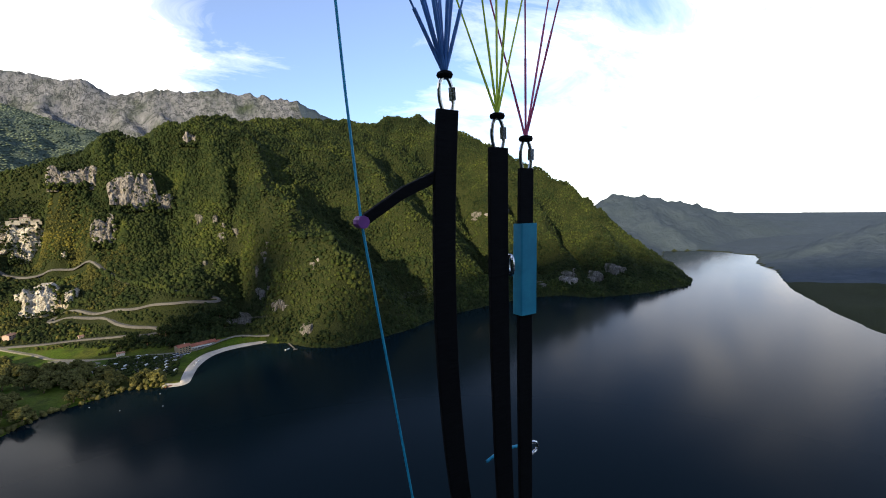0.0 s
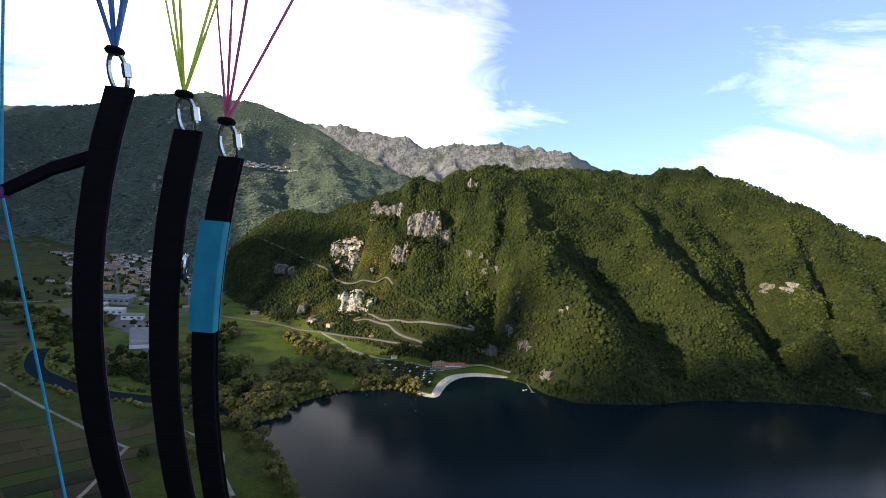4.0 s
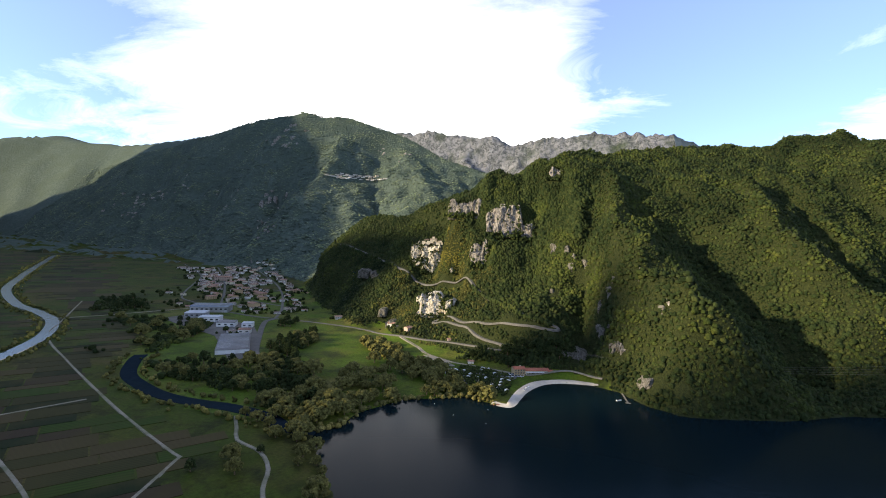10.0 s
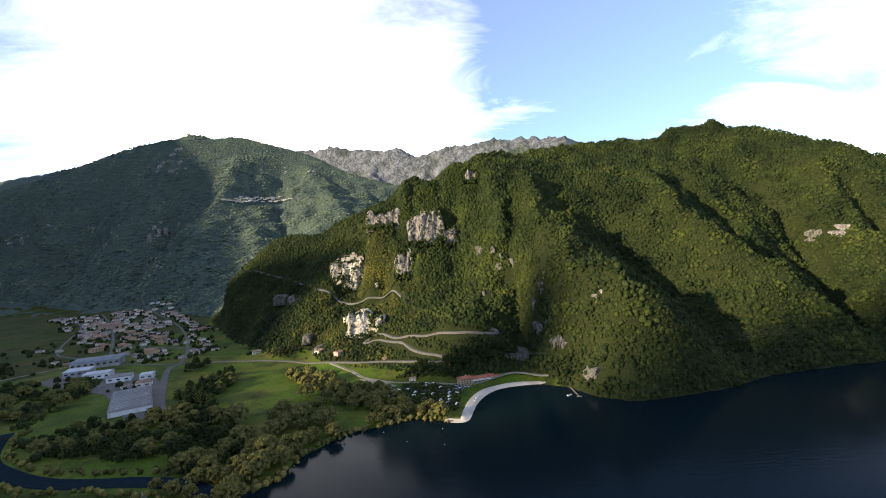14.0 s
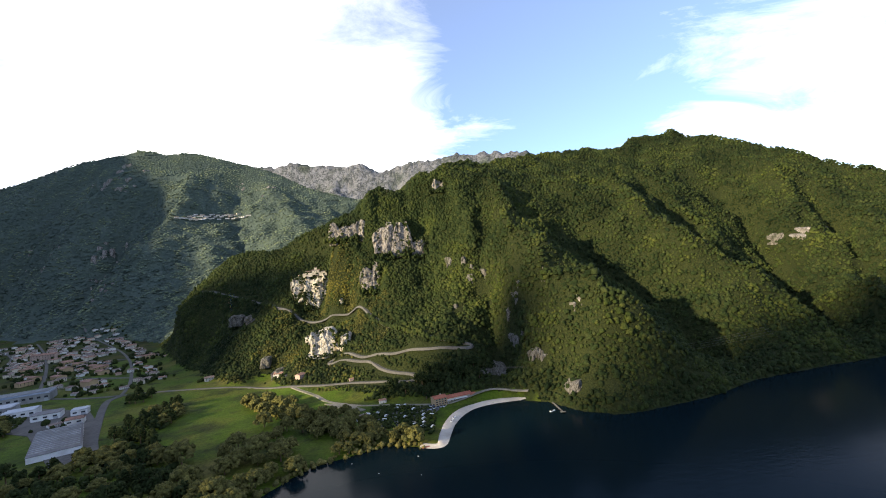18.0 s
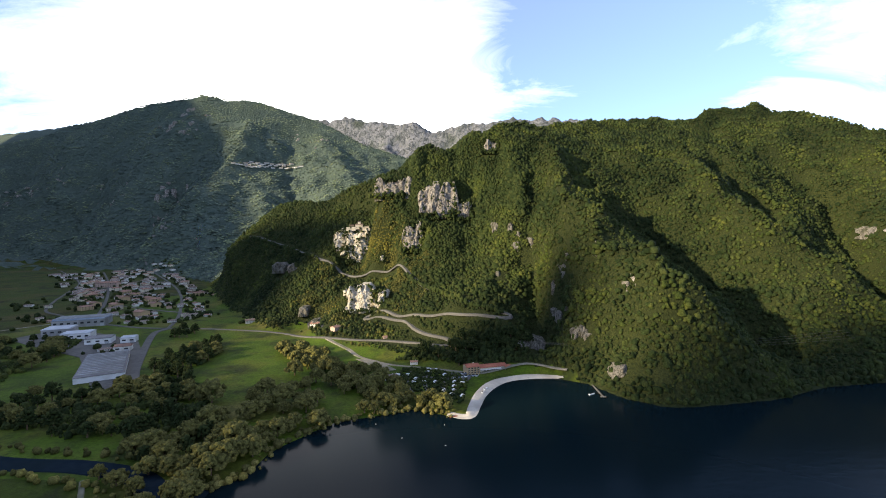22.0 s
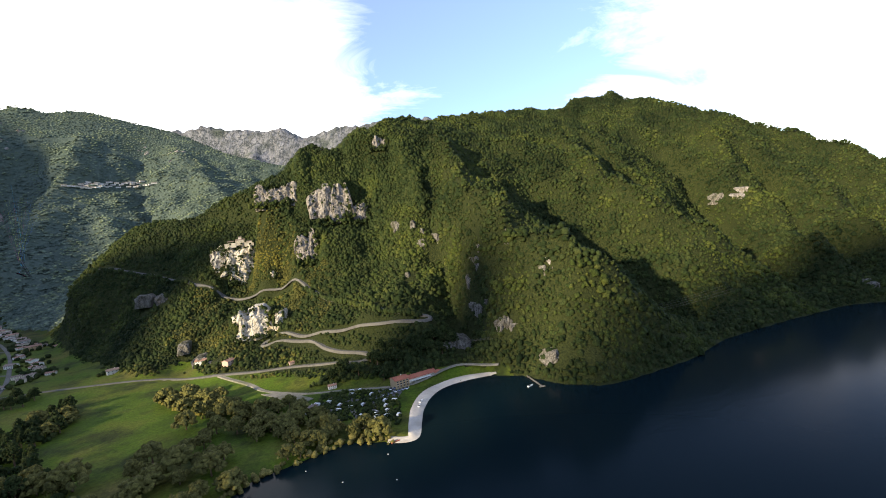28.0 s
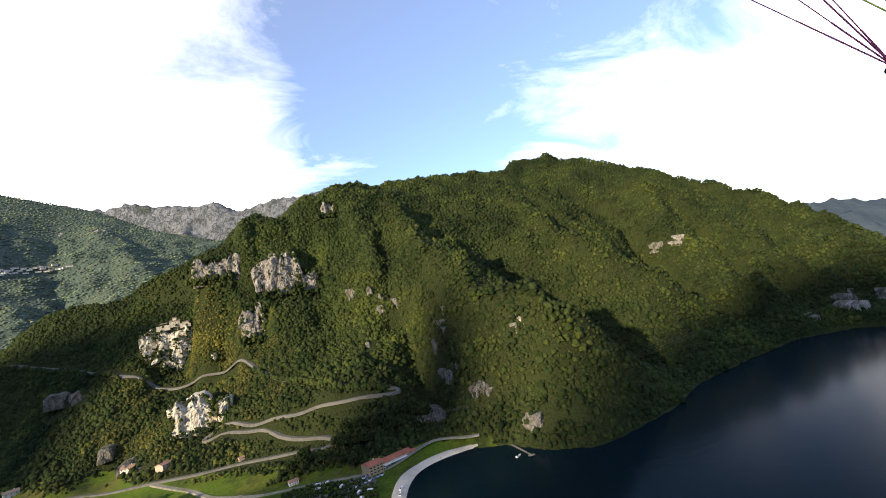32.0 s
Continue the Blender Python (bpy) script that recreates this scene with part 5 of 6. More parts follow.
tagged(copy_thing(HOUSES[0], standing(-52, 436, 10) @ Matrix.Scale(0.6, 4)), "small white house beside the campsite lane")


def castle():
    z = 122
    ob = thing("castle", "pale stone castle ruin on top of the cliff", "castle", "", pose(-164, 715, z, 0, 0, 4) @ Matrix.Scale(0.62, 4))
    part("keep_wall", walls(17, 11, 9, 2.2), M["stone"], ob)
    part("keep_roof", gable(17, 11, 9, 2.2), ROOFS[2], ob, "brown tiled roof")
    t = part("tower", boxes((-3, 3, -2, 4, 0, 15)), M["stone"], ob)
    part("tower_roof", gable(6, 6, 15, 1.4, 0.4), ROOFS[2], ob).matrix_basis = pose(0, 1, 0)
    for x0, x1, y0, y1, h in ((-30, -8, -6, -4.8, 6.5), (-30, -28.8, -6, 10, 6.0), (8, 26, -7, -5.8, 5.5), (25, 26.2, -6, 9, 5.0), (-30, 26, 9, 10.2, 5.0), (-24, -12, -3, 5, 7.5)):
        part("curtain_wall", boxes((x0, x1, y0, y1, -5, h * 0.6)), M["stone"], ob, "weathered stone curtain wall")
    part("outer_roof", gable(12, 8, 0, 1.4, 0.3), ROOFS[2], ob).matrix_basis = pose(-18, 1, 7.5)
    part("outer_roof", gable(10, 7, 0, 1.2, 0.3), ROOFS[1], ob).matrix_basis = pose(17, 0, 5.0)
    part("annex", boxes((12, 22, -3.5, 3.5, -6, 5)), M["stone"], ob)
    for k in range(4):
        for s in range(2):
            part("window", boxes((-6.5 + k * 4, -5.6 + k * 4, -5.54, -5.4, 2.5 + s * 3.2, 3.9 + s * 3.2)), M["pane"], ob)


castle()


def caravan():
    ob = thing("caravan", "small white caravan parked among hedges", "caravan", "caravans on the campsite")
    bm = boxes((-2.6, 2.6, -1.1, 1.1, 0.5, 2.6))
    bmesh.ops.bevel(bm, geom=bm.edges[:], offset=0.25, segments=2, affect="EDGES")
    part("body", bm, M["white"], ob)
    for x in (-1.4, 1.0):
        part("window", boxes((x - 0.5, x + 0.5, -1.13, -1.0, 1.4, 2.0)), M["pane"], ob)
    for y in (-1.0, 1.0):
        bm = bmesh.new()
        bmesh.ops.create_cone(bm, cap_ends=True, segments=12, radius1=0.33, radius2=0.33, depth=0.2, matrix=pose(0, y, 0.33, 90))
        part("wheel", bm, M["pane"], ob)
    part("awning", boxes((-2.2, 2.2, -2.9, -1.12, 2.2, 2.3)), M["metal_roof"], ob, "grey cloth awning")
    for x in (-2.1, 2.05):
        part("awning_pole", boxes((x, x + 0.06, -2.85, -2.79, 0, 2.2)), M["light_metal"], ob)
    return ob


rc = np.random.RandomState(31)
van, first = caravan(), True
for i in range(8):
    for j in range(9):
        x, y = -60 + i * 7.2 + rc.uniform(-1, 1), 352 + j * 8.2 + rc.uniform(-1.2, 1.2)
        X, Y = np.array([x]), np.array([y])
        if inside(X, Y, [(-63, 396), (-58, 418), (-40, 424), (-12, 404), (-6, 390), (-10, 350), (-18, 342), (-42, 364)])[0] and rc.rand() < 0.36:
            m = standing(x, y, rc.choice([-28, 62]) + rc.uniform(-8, 8), 0.1) @ Matrix.Scale(0.8, 4)
            if first:
                van.matrix_basis, first = m, False
            else:
                copy_thing(van, m)


def car(col, label):
    ob = thing("car", label, "car", "cars in the lakeside car park")
    bm = boxes((-2.1, 2.1, -0.88, 0.88, 0.35, 0.95))
    bmesh.ops.bevel(bm, geom=bm.edges[:], offset=0.15, segments=2, affect="EDGES")
    part("body", bm, col, ob)
    bm = boxes((-1.2, 1.0, -0.78, 0.78, 0.9, 1.45))
    for v in bm.verts:
        if v.co.z > 1.2:
            v.co.x *= 0.72
    part("cabin", bm, M["pane"], ob)
    for x in (-1.35, 1.35):
        for y in (-0.8, 0.8):
            bm = bmesh.new()
            bmesh.ops.create_cone(bm, cap_ends=True, segments=12, radius1=0.32, radius2=0.32, depth=0.2, matrix=pose(x, y, 0.32, 90))
            w = part("wheel", bm, M["pane"], ob)
            part("rim", boxes((x - 0.16, x + 0.16, y * 1.14 - 0.01, y * 1.14 + 0.01, 0.16, 0.48)), M["light_metal"], w)
    for y in (-0.6, 0.6):
        part("headlight", boxes((2.06, 2.13, y - 0.18, y + 0.18, 0.6, 0.75)), M["white"], ob)
        part("tail_light", boxes((-2.13, -2.06, y - 0.18, y + 0.18, 0.6, 0.75)), M["red_tile"], ob)
    return ob


cars = [car(M["white"], "white car in the car park"), car(M["blue_roof"], "dark blue car in the car park"), car(M["light_metal"], "silver car in the car park")]
for k in range(14):
    m = standing(-16 + (k % 7) * 3.0 * 0.9, 396 + (k // 7) * 8 + (k % 7) * 1.2, 68, 0.05)
    src = cars[k % 3]
    if k < 3:
        src.matrix_basis = m
    else:
        copy_thing(src, m)


M["grey_wood"] = grainy("weathered_planks", (0.16, 0.145, 0.12), (0.26, 0.24, 0.2), 1.5, 0.85, 0.3, (0.12, 0.11, 0.09))


def jetty():
    ob = thing("jetty", "narrow wooden jetty on posts over the water", "jetty", "", pose(83, 394, 0, 0, 0, -88) @ Matrix.Scale(0.8, 4))
    for k in range(17):
        part("plank", boxes((k * 2.0, k * 2.0 + 1.9, -0.8, 0.8, 0.75, 0.9)), M["grey_wood"], ob)
    for k in range(6):
        for y in (-0.95, 0.8):
            part("post", boxes((0.5 + k * 6, 0.7 + k * 6, y, y + 0.18, -3, 0.78)), M["wood"], ob)
    part("head", boxes((33.5, 36, -2.4, 2.4, 0.75, 0.95)), M["grey_wood"], ob)


jetty()


def boat(x, y, turn, label, paint="white"):
    bm = boxes((-2.4, 2.4, -0.85, 0.85, -0.15, 0.6))
    for v in bm.verts:
        if v.co.x > 0:
            v.co.y *= 0.25
        if v.co.z < 0:
            v.co.y *= 0.6
    ob = thing("boat", label, "boat", "", pose(x, y, max(quick(x, y) + 0.7, 0.1), 0, 0, turn))
    part("hull", bm, M[paint], ob)
    part("bench", boxes((-0.6, -0.2, -0.5, 0.5, 0.6, 0.66)), M["wood"], ob)
    part("cockpit", boxes((-1.9, -0.7, -0.5, 0.5, 0.6, 0.63)), M["pane"], ob)


boat(78, 372, 30, "small white boat moored beside the jetty")
boat(-15, 330, 20, "small red boat drawn up at the end of the beach", "red_tile")
boat(6, 378, 60, "white rowing boat drawn up on the beach")
boat(4, 372, 70, "white rowing boat lying on the gravel beach")


def buoy(x, y):
    bm = bmesh.new()
    bmesh.ops.create_icosphere(bm, subdivisions=2, radius=0.3)
    ob = thing("buoy", "white mooring buoy floating on the lake", "buoy", "buoys off the beach", pose(x, y, 0.1))
    part("float", bm, M["white"], ob, smooth=True)
    part("ring", boxes((-0.06, 0.06, -0.06, 0.06, 0.26, 0.45)), M["wood"], ob)


for x, y in ((-42, 300), (-18, 292), (-60, 318), (-20, 318)):
    buoy(x, y)

# ---- single trees ----
def tree_kind(seed, tall, wide, leaves, label):
    """Trunk with limbs and a crown of many lumpy clumps with gaps."""
    r = np.random.RandomState(seed)
    bm = bmesh.new()
    bmesh.ops.create_cone(bm, cap_ends=True, segments=7, radius1=0.4, radius2=0.16, depth=tall * 0.55, matrix=pose(0, 0, tall * 0.24))
    for k in range(5):
        a = k * 72 + r.uniform(-20, 20)
        m = pose(0, 0, tall * 0.3, 0, 0, a) @ pose(0, 0, 0, 0, 48, 0) @ pose(0, 0, tall * 0.16)
        bmesh.ops.create_cone(bm, cap_ends=True, segments=5, radius1=0.15, radius2=0.05, depth=tall * 0.32, matrix=m)
    ob = tagged(new("tree"), label, "tree", "trees of the lakeside meadows")
    part("trunk", bm, M["wood"], ob)
    n = 120
    a, h = r.uniform(0, 6.28, n), r.uniform(0.0, 1, n)
    rad = wide / 2 * np.sqrt(r.uniform(0.15, 1, n)) * (1 - 0.6 * h ** 2) * (0.85 + 0.25 * np.sin(3 * a + seed))
    at = np.stack([np.cos(a) * rad, np.sin(a) * rad, tall * (0.26 + 0.5 * h)], 1)
    crown = clumps("crown", at, r.uniform(0.055, 0.115, n) * wide, leaves, seed, 1, 0.95, 0.5)
    crown.parent = ob
    return ob


TREES = [tree_kind(1, 10.5, 12.5, M["willow"], "broad grey-green willow near the lake shore"), tree_kind(2, 9, 9.5, M["willow"], "rounded grey-green willow near the lake shore"),
         tree_kind(3, 12, 8, M["forest"], "dark green broadleaf tree in the meadow"), tree_kind(4, 8, 6.5, M["forest"], "small dark broadleaf tree beside the fields"),
         tree_kind(5, 13, 7, M["forest"], "tall dark tree in the riverside wood")]
SPOTS, USED = [], set()


def plant(x, y, kind, size, gap=4.5):
    if inside(np.array([x]), np.array([y]), LAKE)[0] or any(abs(x - a) < gap and abs(y - b) < gap for a, b in SPOTS):
        return
    SPOTS.append((x, y))
    m = standing(x, y, rt.uniform(0, 360), -0.2)
    ob = TREES[kind]
    if kind not in USED:
        USED.add(kind)
        ob.matrix_basis = m
    else:
        ob = copy_thing(ob, m)
    ob.scale = (size, size, size * rt.uniform(0.85, 1.1))


rt = np.random.RandomState(13)
# along the lake's edge
for line in ([(-113, 262), (-109, 286), (-100, 306)], [(-62, 333), (-44, 345), (-28, 343), (-20, 337)]):
    for p in resample(line, 4.5):
        for k in range(2):
            plant(p[0] - rt.uniform(1, 13) * 0.8, p[1] + rt.uniform(-1, 8), rt.choice([0, 1]), rt.uniform(0.7, 1.3), 4.0)
for p in resample([(-60, 340), (-72, 352), (-95, 372), (-100, 382)], 8):
    plant(p[0] + rt.uniform(-6, 6), p[1] + rt.uniform(-5, 5), rt.choice([0, 1]), rt.uniform(0.8, 1.3))
# groves
GROVES = [([(-300, 345), (-240, 380), (-175, 345), (-120, 275), (-135, 250), (-190, 272), (-235, 290), (-290, 300)], 105, (0, 1, 2, 3, 2, 3)),
          ([(-262, 500), (-235, 470), (-225, 400), (-190, 360), (-240, 372), (-262, 420)], 60, (2, 3, 4, 0)),
          ([(-190, 480), (-150, 470), (-112, 430), (-92, 388), (-120, 400), (-160, 440)], 48, (0, 1, 1, 0)),
          ([(-400, 500), (-360, 420), (-335, 340), (-400, 380), (-520, 470), (-480, 500)], 40, (0, 3, 1)),
          ([(-150, 340), (-112, 318), (-78, 348), (-84, 378), (-112, 384), (-150, 372)], 15, (0, 1)),
          ([(-110, 400), (-70, 352), (-48, 352), (-66, 396), (-84, 410)], 20, (1, 0, 1)),
          ([(-70, 446), (-30, 434), (-16, 426), (24, 434), (60, 436), (76, 444), (20, 456), (-40, 470)], 46, (2, 3)),
          ([(-330, 545), (-300, 550), (-295, 520), (-320, 515)], 9, (2, 3)),
          ([(-560, 560), (-640, 620), (-700, 600), (-600, 500)], 22, (3, 2))]
for outline, count, kinds in GROVES:
    xs, ys = [p[0] for p in outline], [p[1] for p in outline]
    for _ in range(count * 3):
        if count <= 0:
            break
        x, y = rt.uniform(min(xs), max(xs)), rt.uniform(min(ys), max(ys))
        X, Y = np.array([x]), np.array([y])
        wet = min(float(poly_dist(X, Y, r)[0].min()) - w / 2 for r, w in RIVERS)
        if inside(X, Y, outline)[0] and clear_of_roads(X, Y, 5)[0] and wet > 2 and not (-350 < x < -255 and 352 < y < 460):
            plant(x, y, kinds[rt.randint(len(kinds))], rt.uniform(0.8, 1.35))
            count -= 1
for n_, (outline, count, kinds) in enumerate(GROVES):
    if count in (15, 20):
        continue
    xs, ys = [p[0] for p in outline], [p[1] for p in outline]
    gx, gy = np.meshgrid(np.arange(min(xs), max(xs), 2.9), np.arange(min(ys), max(ys), 2.9))
    gx, gy = gx.ravel() + rt.uniform(-2, 2, gx.size), gy.ravel() + rt.uniform(-2, 2, gx.size)
    wet = np.minimum(poly_dist(gx, gy, RIVERS[0][0])[0] - 8, poly_dist(gx, gy, RIVERS[1][0])[0] - 8)
    ok = inside(gx, gy, outline) & ~inside(gx, gy, LAKE) & clear_of_roads(gx, gy, 5) & (wet > 2) & ~((gx > -350) & (gx < -255) & (gy > 352) & (gy < 460)) & (waves(gx, gy, 60, 70 + n_, 3) > 0.05)
    gx, gy = gx[ok], gy[ok]
    at = np.stack([gx, gy, height(gx, gy)], 1)
    tagged(clumps("bushes", at, rt.uniform(0.9, 2.2, len(gx)), M["willow" if n_ == 2 else "forest"], 80 + n_, 1, 1.2, 0.34), "dense thicket of trees by the lakeside meadow", "thicket", kind="stuff")
for x, y, k, s in ((-128, 236, 0, 0.9), (-120, 226, 1, 0.8), (-112, 214, 1, 0.7), (-134, 226, 0, 0.8), (-146, 238, 1, 0.9), (-158, 243, 0, 0.8), (-170, 248, 1, 0.8), (-104, 200, 1, 0.6), (-88, 186, 1, 0.6), (-130, 206, 3, 0.8), (-122, 337, 0, 1.5), (-172, 341, 0, 1.5), (-92, 312, 1, 1.5), (-118, 384, 1, 1.3), (-140, 400, 0, 1.2), (-105, 415, 1, 1.2), (-85, 372, 0, 1.2), (-70, 400, 1, 1.0), (-135, 318, 0, 1.3), (-150, 300, 0, 1.4), (-182, 471, 2, 0.9), (-140, 195, 0, 0.9), (-128, 182, 1, 1.0), (-150, 178, 3, 1.0), (-96, 205, 1, 0.7), (-92, 222, 1, 0.6)):
    plant(x, y, k, s)


# willows along the western shore and round the mouth of the channel
for p in resample([(-128, 262), (-122, 244), (-108, 222), (-84, 196), (-62, 162), (-34, 112)], 6.5):
    if rt.rand() < 0.62:
        plant(p[0] - rt.uniform(1, 12), p[1] + rt.uniform(-5, 5), rt.choice([0, 1]), rt.uniform(0.55, 1.05))
for _ in range(26):
    plant(rt.uniform(-168, -116), rt.uniform(246, 292), rt.choice([0, 1]), rt.uniform(0.8, 1.25), 5.0)


def hedge(name, spots, size, mat, seed, label):
    at = np.array([(x, y, max(quick(x, y), -0.2)) for x, y in spots])
    r = np.random.RandomState(seed)
    tagged(clumps(name, at, r.uniform(*size, len(at)), mat, seed, 2, 1.0), label, "hedge", kind="stuff")


rt = np.random.RandomState(14)
for r_, w_ in RIVERS:
    p = resample(r_, 4)
    t = np.gradient(p, axis=0)
    n = np.stack([-t[:, 1], t[:, 0]], 1) / np.hypot(t[:, 0], t[:, 1])[:, None]
    spots = [tuple(q + s * m * (w_ / 2 + 3 + abs(rt.normal(0, 4)))) for q, m in zip(p, n) for s in (-1, 1) for _ in range(1) if not inside(np.array([q[0]]), np.array([q[1]]), LAKE)[0]]
    hedge("bushes", spots, (0.9, 2.0), M["willow"], 52, "grey-green bushes lining the river banks")
rim = [tuple(p + rt.uniform(-3, 3, 2)) for p in resample(LAKE[3:10], 1.3) for _ in range(2) if rt.rand() < 0.55]
hedge("bushes", rim, (0.5, 2.0), M["reed"], 57, "reeds and low scrub along the lake edge, sunlit gold in their colour")
camp = [(rt.uniform(-63, -5), rt.uniform(342, 424)) for _ in range(1000)]
camp = [p for p in camp if inside(np.array([p[0]]), np.array([p[1]]), [(-63, 396), (-58, 418), (-40, 424), (-12, 404), (-6, 390), (-10, 350), (-18, 342), (-42, 364)])[0]]
hedge("bushes", camp, (0.6, 1.25), M["forest"], 53, "clipped dark green hedges between campsite pitches")
shrub = [(rt.uniform(-800, -180), rt.uniform(150, 800)) for _ in range(2500)]
shrub = [p for p in shrub if inside(np.array([p[0]]), np.array([p[1]]), [(-700, 620), (-480, 380), (-300, 262), (-200, 330), (-330, 480), (-400, 560), (-560, 620), (-700, 780)])[0] and waves(np.array([p[0]]), np.array([p[1]]), 90, 61, 3)[0] > 0.25 and clear_of_roads(np.array([p[0]]), np.array([p[1]]), 5)[0] and not (-480 < p[0] < -250 and 350 < p[1] < 570)]
hedge("bushes", shrub, (1.2, 3.6), M["forest"], 54, "dark thickets scattered over the meadows")
garden = [(a + rt.uniform(-14, 14), b + rt.uniform(-14, 14)) for a, b in PLACED if b < 1450 for _ in range(9)]
garden = [p for p in garden if clear_of_roads(np.array([p[0]]), np.array([p[1]]), 4)[0] and all(abs(p[0] - a) + abs(p[1] - b) > 8.0 for a, b in PLACED)]
hedge("bushes", garden, (1.2, 3.2), M["forest"], 55, "dark green garden trees among the village houses")

# ---- the paraglider's straps and lines ----
M["webbing"] = grainy("black_webbing", (0.002, 0.002, 0.0025), (0.006, 0.006, 0.0065), 60.0, 0.9, 9.0, (0.003, 0.003, 0.0035), 0.001, squash=(1, 1, 6))
M["teal_cloth"] = grainy("teal_cloth", (0.0, 0.17, 0.26), (0.01, 0.24, 0.34), 40.0, 0.7)
M["steel"] = grainy("polished_steel", (0.5, 0.5, 0.52), (0.7, 0.7, 0.72), 20.0, 0.22, metal=1.0)
M["blue_line"] = grainy("blue_cord", (0.03, 0.12, 0.34), (0.06, 0.2, 0.5), 80.0, 0.6)
M["cyan_line"] = grainy("cyan_cord", (0.0, 0.2, 0.34), (0.01, 0.32, 0.48), 80.0, 0.6)
M["yellow_line"] = grainy("yellow_cord", (0.5, 0.62, 0.03), (0.7, 0.8, 0.08), 80.0, 0.6)
M["red_line"] = grainy("red_cord", (0.38, 0.05, 0.13), (0.6, 0.1, 0.22), 80.0, 0.6)
M["pink_cloth"] = grainy("pink_wing_cloth", (0.7, 0.06, 0.4), (0.8, 0.12, 0.5), 6.0, 0.5)
M["purple_cloth"] = grainy("purple_cloth", (0.12, 0.02, 0.16), (0.2, 0.04, 0.24), 40.0, 0.6)


def tube(pts, radius, seg=6):
    """A round cord through the points."""
    bm = bmesh.new()
    p = [Vector(q) for q in pts]
    rings = []
    for i, q in enumerate(p):
        d = (p[min(i + 1, len(p) - 1)] - p[max(i - 1, 0)]).normalized()
        u = d.cross(Vector((0.3, 0.9, 0.2))).normalized()
        v = d.cross(u)
        rings.append([bm.verts.new(q + radius * (u * math.cos(a) + v * math.sin(a))) for a in [k * 2 * math.pi / seg for k in range(seg)]])
    for a, b in zip(rings, rings[1:]):
        for k in range(seg):
            bm.faces.new((a[k], a[(k + 1) % seg], b[(k + 1) % seg], b[k]))
    bm.faces.new(rings[0][::-1]), bm.faces.new(rings[-1])
    return bm


def strap(pts, across, wide=0.025, thick=0.004):
    """Flat webbing through the points, its width along across."""
    bm = bmesh.new()
    p = [Vector(q) for q in pts]
    across = Vector(across).normalized()
    rings = []
    for i, q in enumerate(p):
        d = (p[min(i + 1, len(p) - 1)] - p[max(i - 1, 0)]).normalized()
        n = d.cross(across).normalized() * thick / 2
        w = across * wide / 2
        rings.append([bm.verts.new(q + s) for s in (w + n, w * 0.92 + n * 1.3, -w * 0.92 + n * 1.3, -w + n, -w - n, -w * 0.92 - n * 1.3, w * 0.92 - n * 1.3, w - n)])
    for a, b in zip(rings, rings[1:]):
        for k in range(8):
            bm.faces.new((a[k], a[(k + 1) % 8], b[(k + 1) % 8], b[k]))
    bm.faces.new(rings[0][::-1]), bm.faces.new(rings[-1])
    bmesh.ops.recalc_face_normals(bm, faces=bm.faces)
    return bm


def arc(a, b, bow, n=14):
    a, b, bow = Vector(a), Vector(b), Vector(bow)
    return [a.lerp(b, i / n) + bow * (4 * (i / n) * (1 - i / n)) for i in range(n + 1)]


def oval(centre, side, up, w, h, n=20):
    c, s, u = Vector(centre), Vector(side), Vector(up)
    return [c + s * (w * math.cos(k * 2 * math.pi / n)) + u * (h * math.sin(k * 2 * math.pi / n)) for k in range(n + 1)]


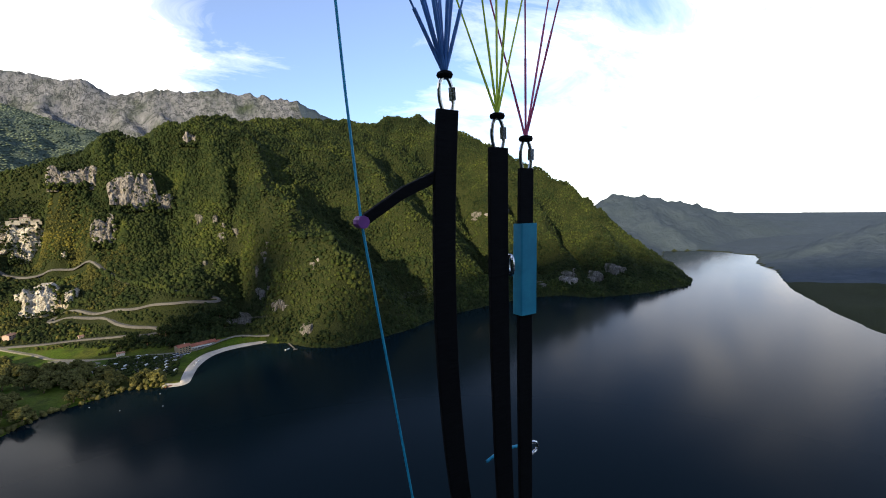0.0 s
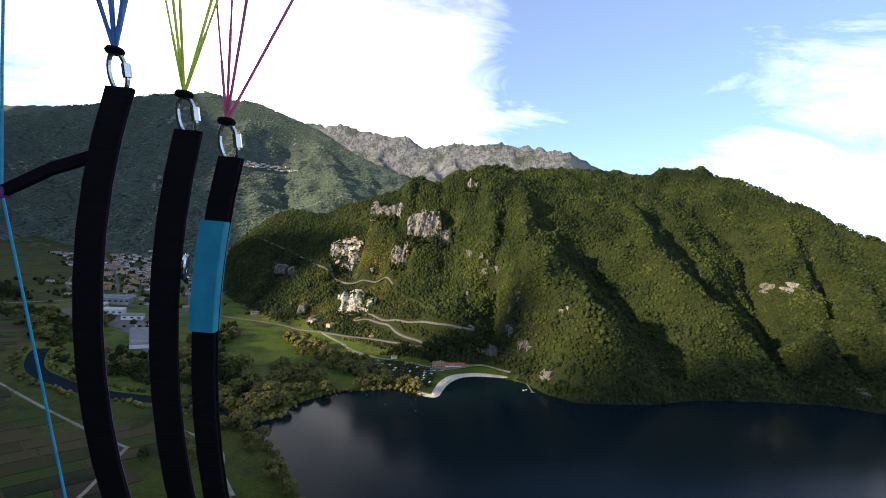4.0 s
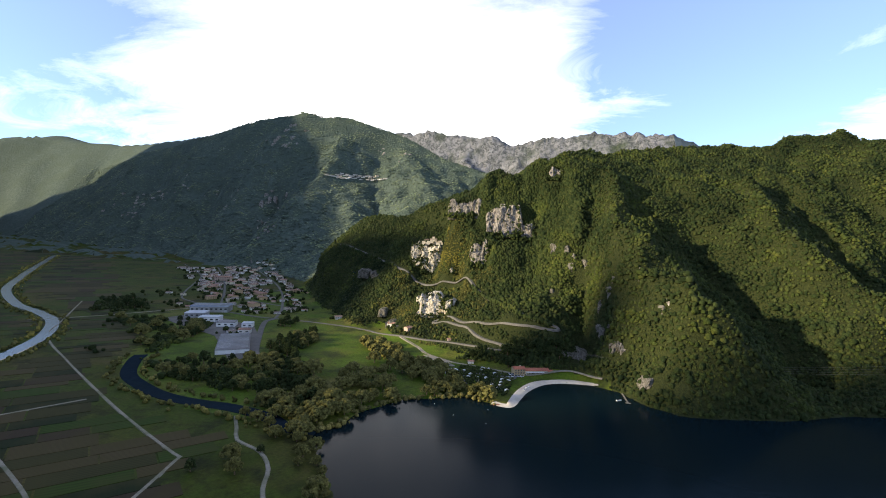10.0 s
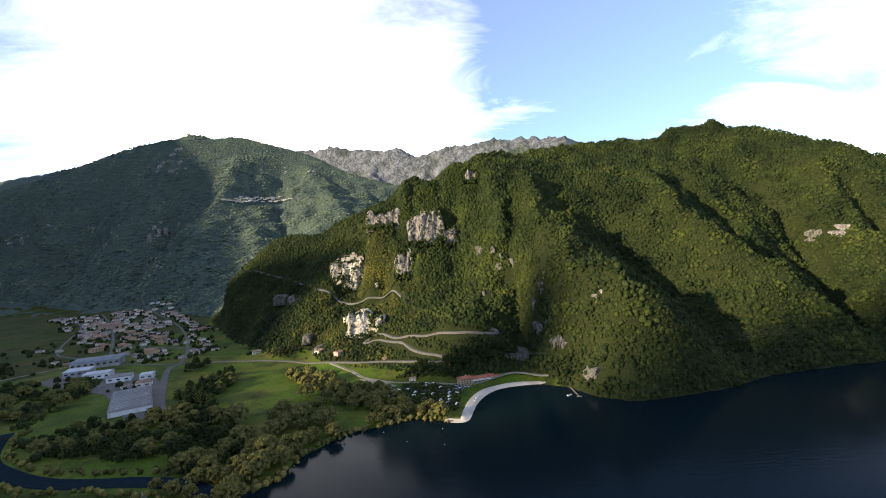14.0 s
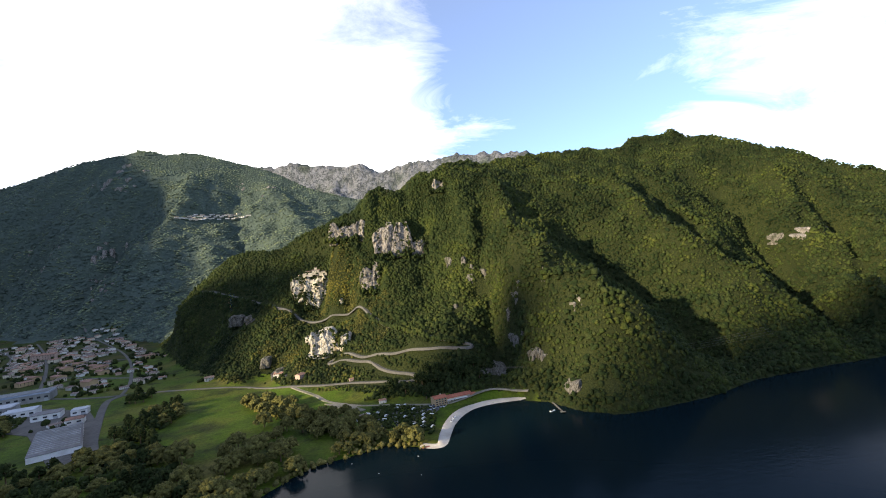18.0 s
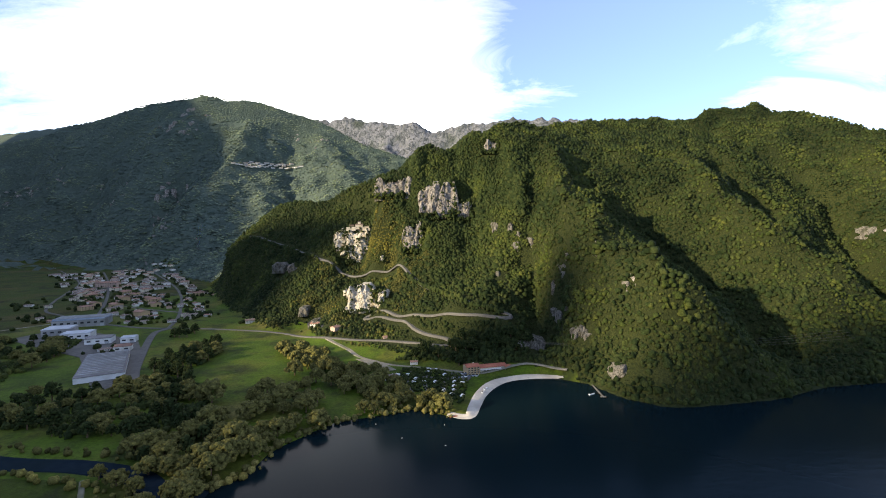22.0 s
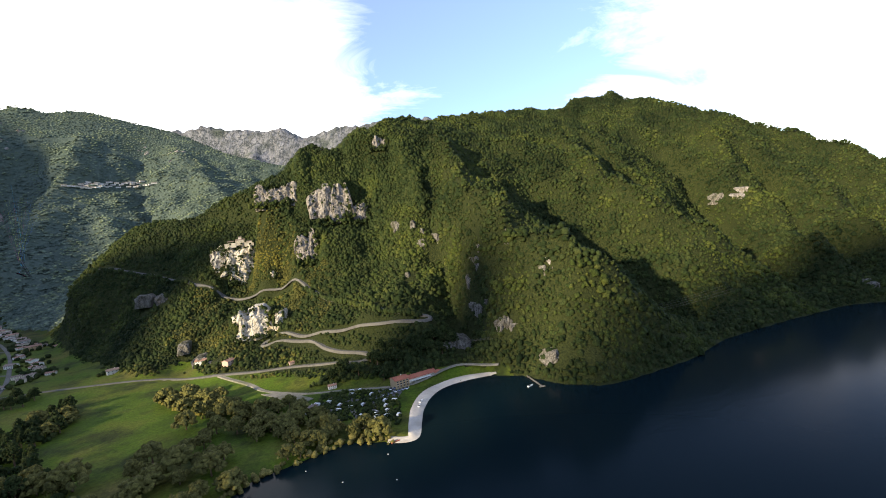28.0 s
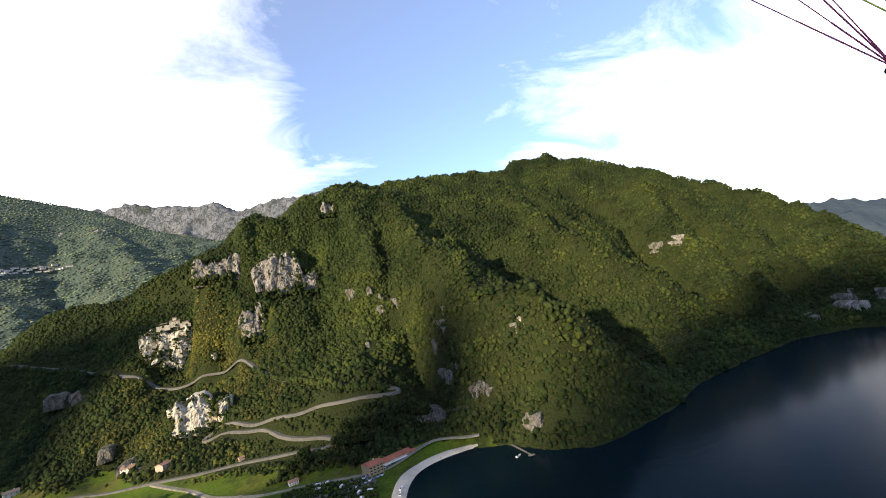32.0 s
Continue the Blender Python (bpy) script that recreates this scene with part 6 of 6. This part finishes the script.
def risers(name, label, at, side, lean, fan, rise=(0, 0, 1), slim=1.0, bow=0.4):
    """Three risers with their links and lines. side: level, from the rear riser to the front one; lean: where the feet swing to."""
    ob = thing(name, label, "paraglider")
    o, side, lean = Vector(at), Vector(side).normalized(), Vector(lean)
    up, face = Vector((0, 0, 1)), Vector(side).cross(Vector((0, 0, 1)))
    foot = o + side * 0.012 - up * 0.62 + lean
    for k, (shift, drop, colour, cord, count) in enumerate(((-0.068, 0.035, "blue_line", "blue", 9), (0.0, 0.0, "yellow_line", "yellow", 5), (0.042, -0.022, "red_line", "red", 4))):
        top = o + side * shift + up * drop
        low = foot + side * (shift * 0.8)
        way = (top - low).normalized()
        r = part("riser", strap(arc(top, low, lean * -bow + side * (-0.02 if k == 0 else -0.008)), side, (0.023 if k == 2 else 0.028) * slim), M["webbing"], ob, "black webbing riser strap")
        part("stitching", tube([p + side * 0.0115 - face * 0.003 for p in arc(top, low, lean * -bow + side * (-0.02 if k == 0 else -0.008))], 0.0012, 5), M["purple_cloth"] if k < 2 else M["webbing"], r)
        mid = top + way * 0.014
        link_ = part("link", tube(oval(mid, side, way, 0.0085, 0.019), 0.0021, 8), M["steel"], ob, "steel screw link")
        part("nut", tube([mid + side * 0.0085 - way * 0.004, mid + side * 0.0085 + way * 0.009], 0.0042, 6), M["steel"], link_)
        knot = mid + way * 0.02
        part("line_keeper", tube(oval(knot, side, face, 0.005, 0.005, 12), 0.0036, 7), M["webbing"], link_)
        for j in range(count):
            f = (j + 0.5) / count - 0.5
            end = knot + Vector(rise) * 3.4 + side * (f * fan + (k - 1) * 0.35) + face * ((j % 3 - 1) * 0.55) + lean * -1.5
            sleeve = knot.lerp(end, 0.018 + 0.008 * (j % 4))
            part("line_sleeve", tube([knot, sleeve], (0.0021 if k == 0 else 0.0015) * slim), M[colour], ob)
            part("line", tube([sleeve, end], 0.0011 * min(1.0, slim)), M[colour], ob, cord + " suspension line")
        if k == 2:
            part("sleeve_cover", strap(arc(top, low, lean * -bow + side * -0.008, 28)[3:9], side, 0.026 * slim, 0.012), M["teal_cloth"], ob, "teal cloth sleeve on the front riser")
        if k == 0:
            mids = arc(top, low, lean * -bow + side * -0.02)
            pm = mids[4]
            part("snap", tube(oval(pm - face * 0.004, side, way, 0.0085, 0.0085, 14), 0.003, 8), M["steel"], ob, "round steel snap")
            a = mids[1] - way * 0.02 - side * 0.01
            b = a - side * 0.088 - up * 0.045
            part("pulley_strap", strap([a, a.lerp(b, 0.5) + up * 0.004, b], up, 0.012, 0.006), M["webbing"], ob)
            part("pulley", tube([b + face * 0.006, b - face * 0.006], 0.006, 10), M["purple_cloth"], ob, "purple covered brake pulley")
            handle = o + Vector((-0.105, 0.029, -0.41))
            part("brake_line", tube([b + up * 3 - side * 0.25 - lean, b + up * 0.3 - side * 0.022, b + up * 0.12 - side * 0.01, b, b.lerp(handle, 0.3), b.lerp(handle, 0.7), handle], 0.0013), M["cyan_line"], ob, "cyan brake line")
            part("brake_ring", tube(oval(handle - up * 0.02, side, face, 0.018, 0.01), 0.003, 8), M["steel"], ob)
            grip = [handle + Vector((-0.09, -0.02, -0.01)), handle - up * 0.05 + side * 0.01, handle + Vector((0.06, 0.06, -0.1)), handle + Vector((0.13, 0.12, -0.2))]
            h = part("brake_handle", strap(grip, (0.45, 0.4, 0.8), 0.042, 0.008), M["webbing"], ob, "black brake handle with red stitching")
            for off in (0.011, 0.014):
                part("red_stitching", tube([p + Vector((0.45, 0.4, 0.8)) * off + Vector((0.4, -0.5, 0)) * 0.012 for p in grip], 0.0011, 5), M["red_line"], h)
            part("brake_knot", tube([handle + up * 0.012, handle, handle - up * 0.012], 0.008), M["cyan_line"], ob)
        if k == 1:
            q = arc(top, low, lean * -bow + side * -0.008)[3] + side * 0.018
            part("small_ring", tube(oval(q, face, up, 0.004, 0.011), 0.0026, 8), M["steel"], ob)
    hook = foot + up * 0.2 - side * 0.0 if slim < 0.9 else o + Vector((0.075, 0.074, -0.41))
    part("hook_cord", tube(arc(hook - side * 0.05, hook + side * 0.02, up * 0.006), 0.002), M["cyan_line"], ob)
    part("speed_hook", tube(oval(hook + side * 0.032 - up * 0.008, side, up, 0.014, 0.009), 0.0024, 8), M["steel"], ob, "steel speed-bar hook")
    return ob


LEFT_TOP = Vector((-4, -54, 124))
left = risers("paraglider", "paraglider with black risers, coloured lines and pink wing", LEFT_TOP, (0.998, 0.06, 0), (0.07, 0.095, 0), 2.6, (0, 0, 1), 0.94)


def wing_tip():
    """The drooping tip of the wing, ribbed cloth with thickness."""
    bm = bmesh.new()
    rows = []
    for i in range(13):
        s = i / 12
        c = LEFT_TOP + Vector((-0.7 - 0.5 * s, 3.6 - 3.2 * s, 2.32 + 3.9 * s ** 0.7))
        chord = 0.35 + 1.5 * math.sin(min(s * 1.4, 1.57))
        rows.append([bm.verts.new(c + Vector((chord * (u - 0.5), 0.05 * math.sin(u * 9), 0.16 * math.sin(math.pi * min(u * 1.6, 1)) * v))) for v in (0, 1) for u in [k / 8 for k in range(9)]])
    for a, b in zip(rows, rows[1:]):
        for j in (0, 9):
            for k in range(8):
                bm.faces.new((a[j + k], a[j + k + 1], b[j + k + 1], b[j + k]))
    bmesh.ops.recalc_face_normals(bm, faces=bm.faces)
    part("wing", bm, M["pink_cloth"], left, "pink ripstop wing cloth")


wing_tip()
RIGHT_TOP = Vector((-36.722, 108.603, 108.228))
risers("paraglider_riser", "black riser straps with red and yellow lines hanging in the sky", RIGHT_TOP, (-0.94, 0.34, 0), (0.33, -0.12, 0), 0.3, (0.06, 0.26, 0.72), 0.55, 0.05)
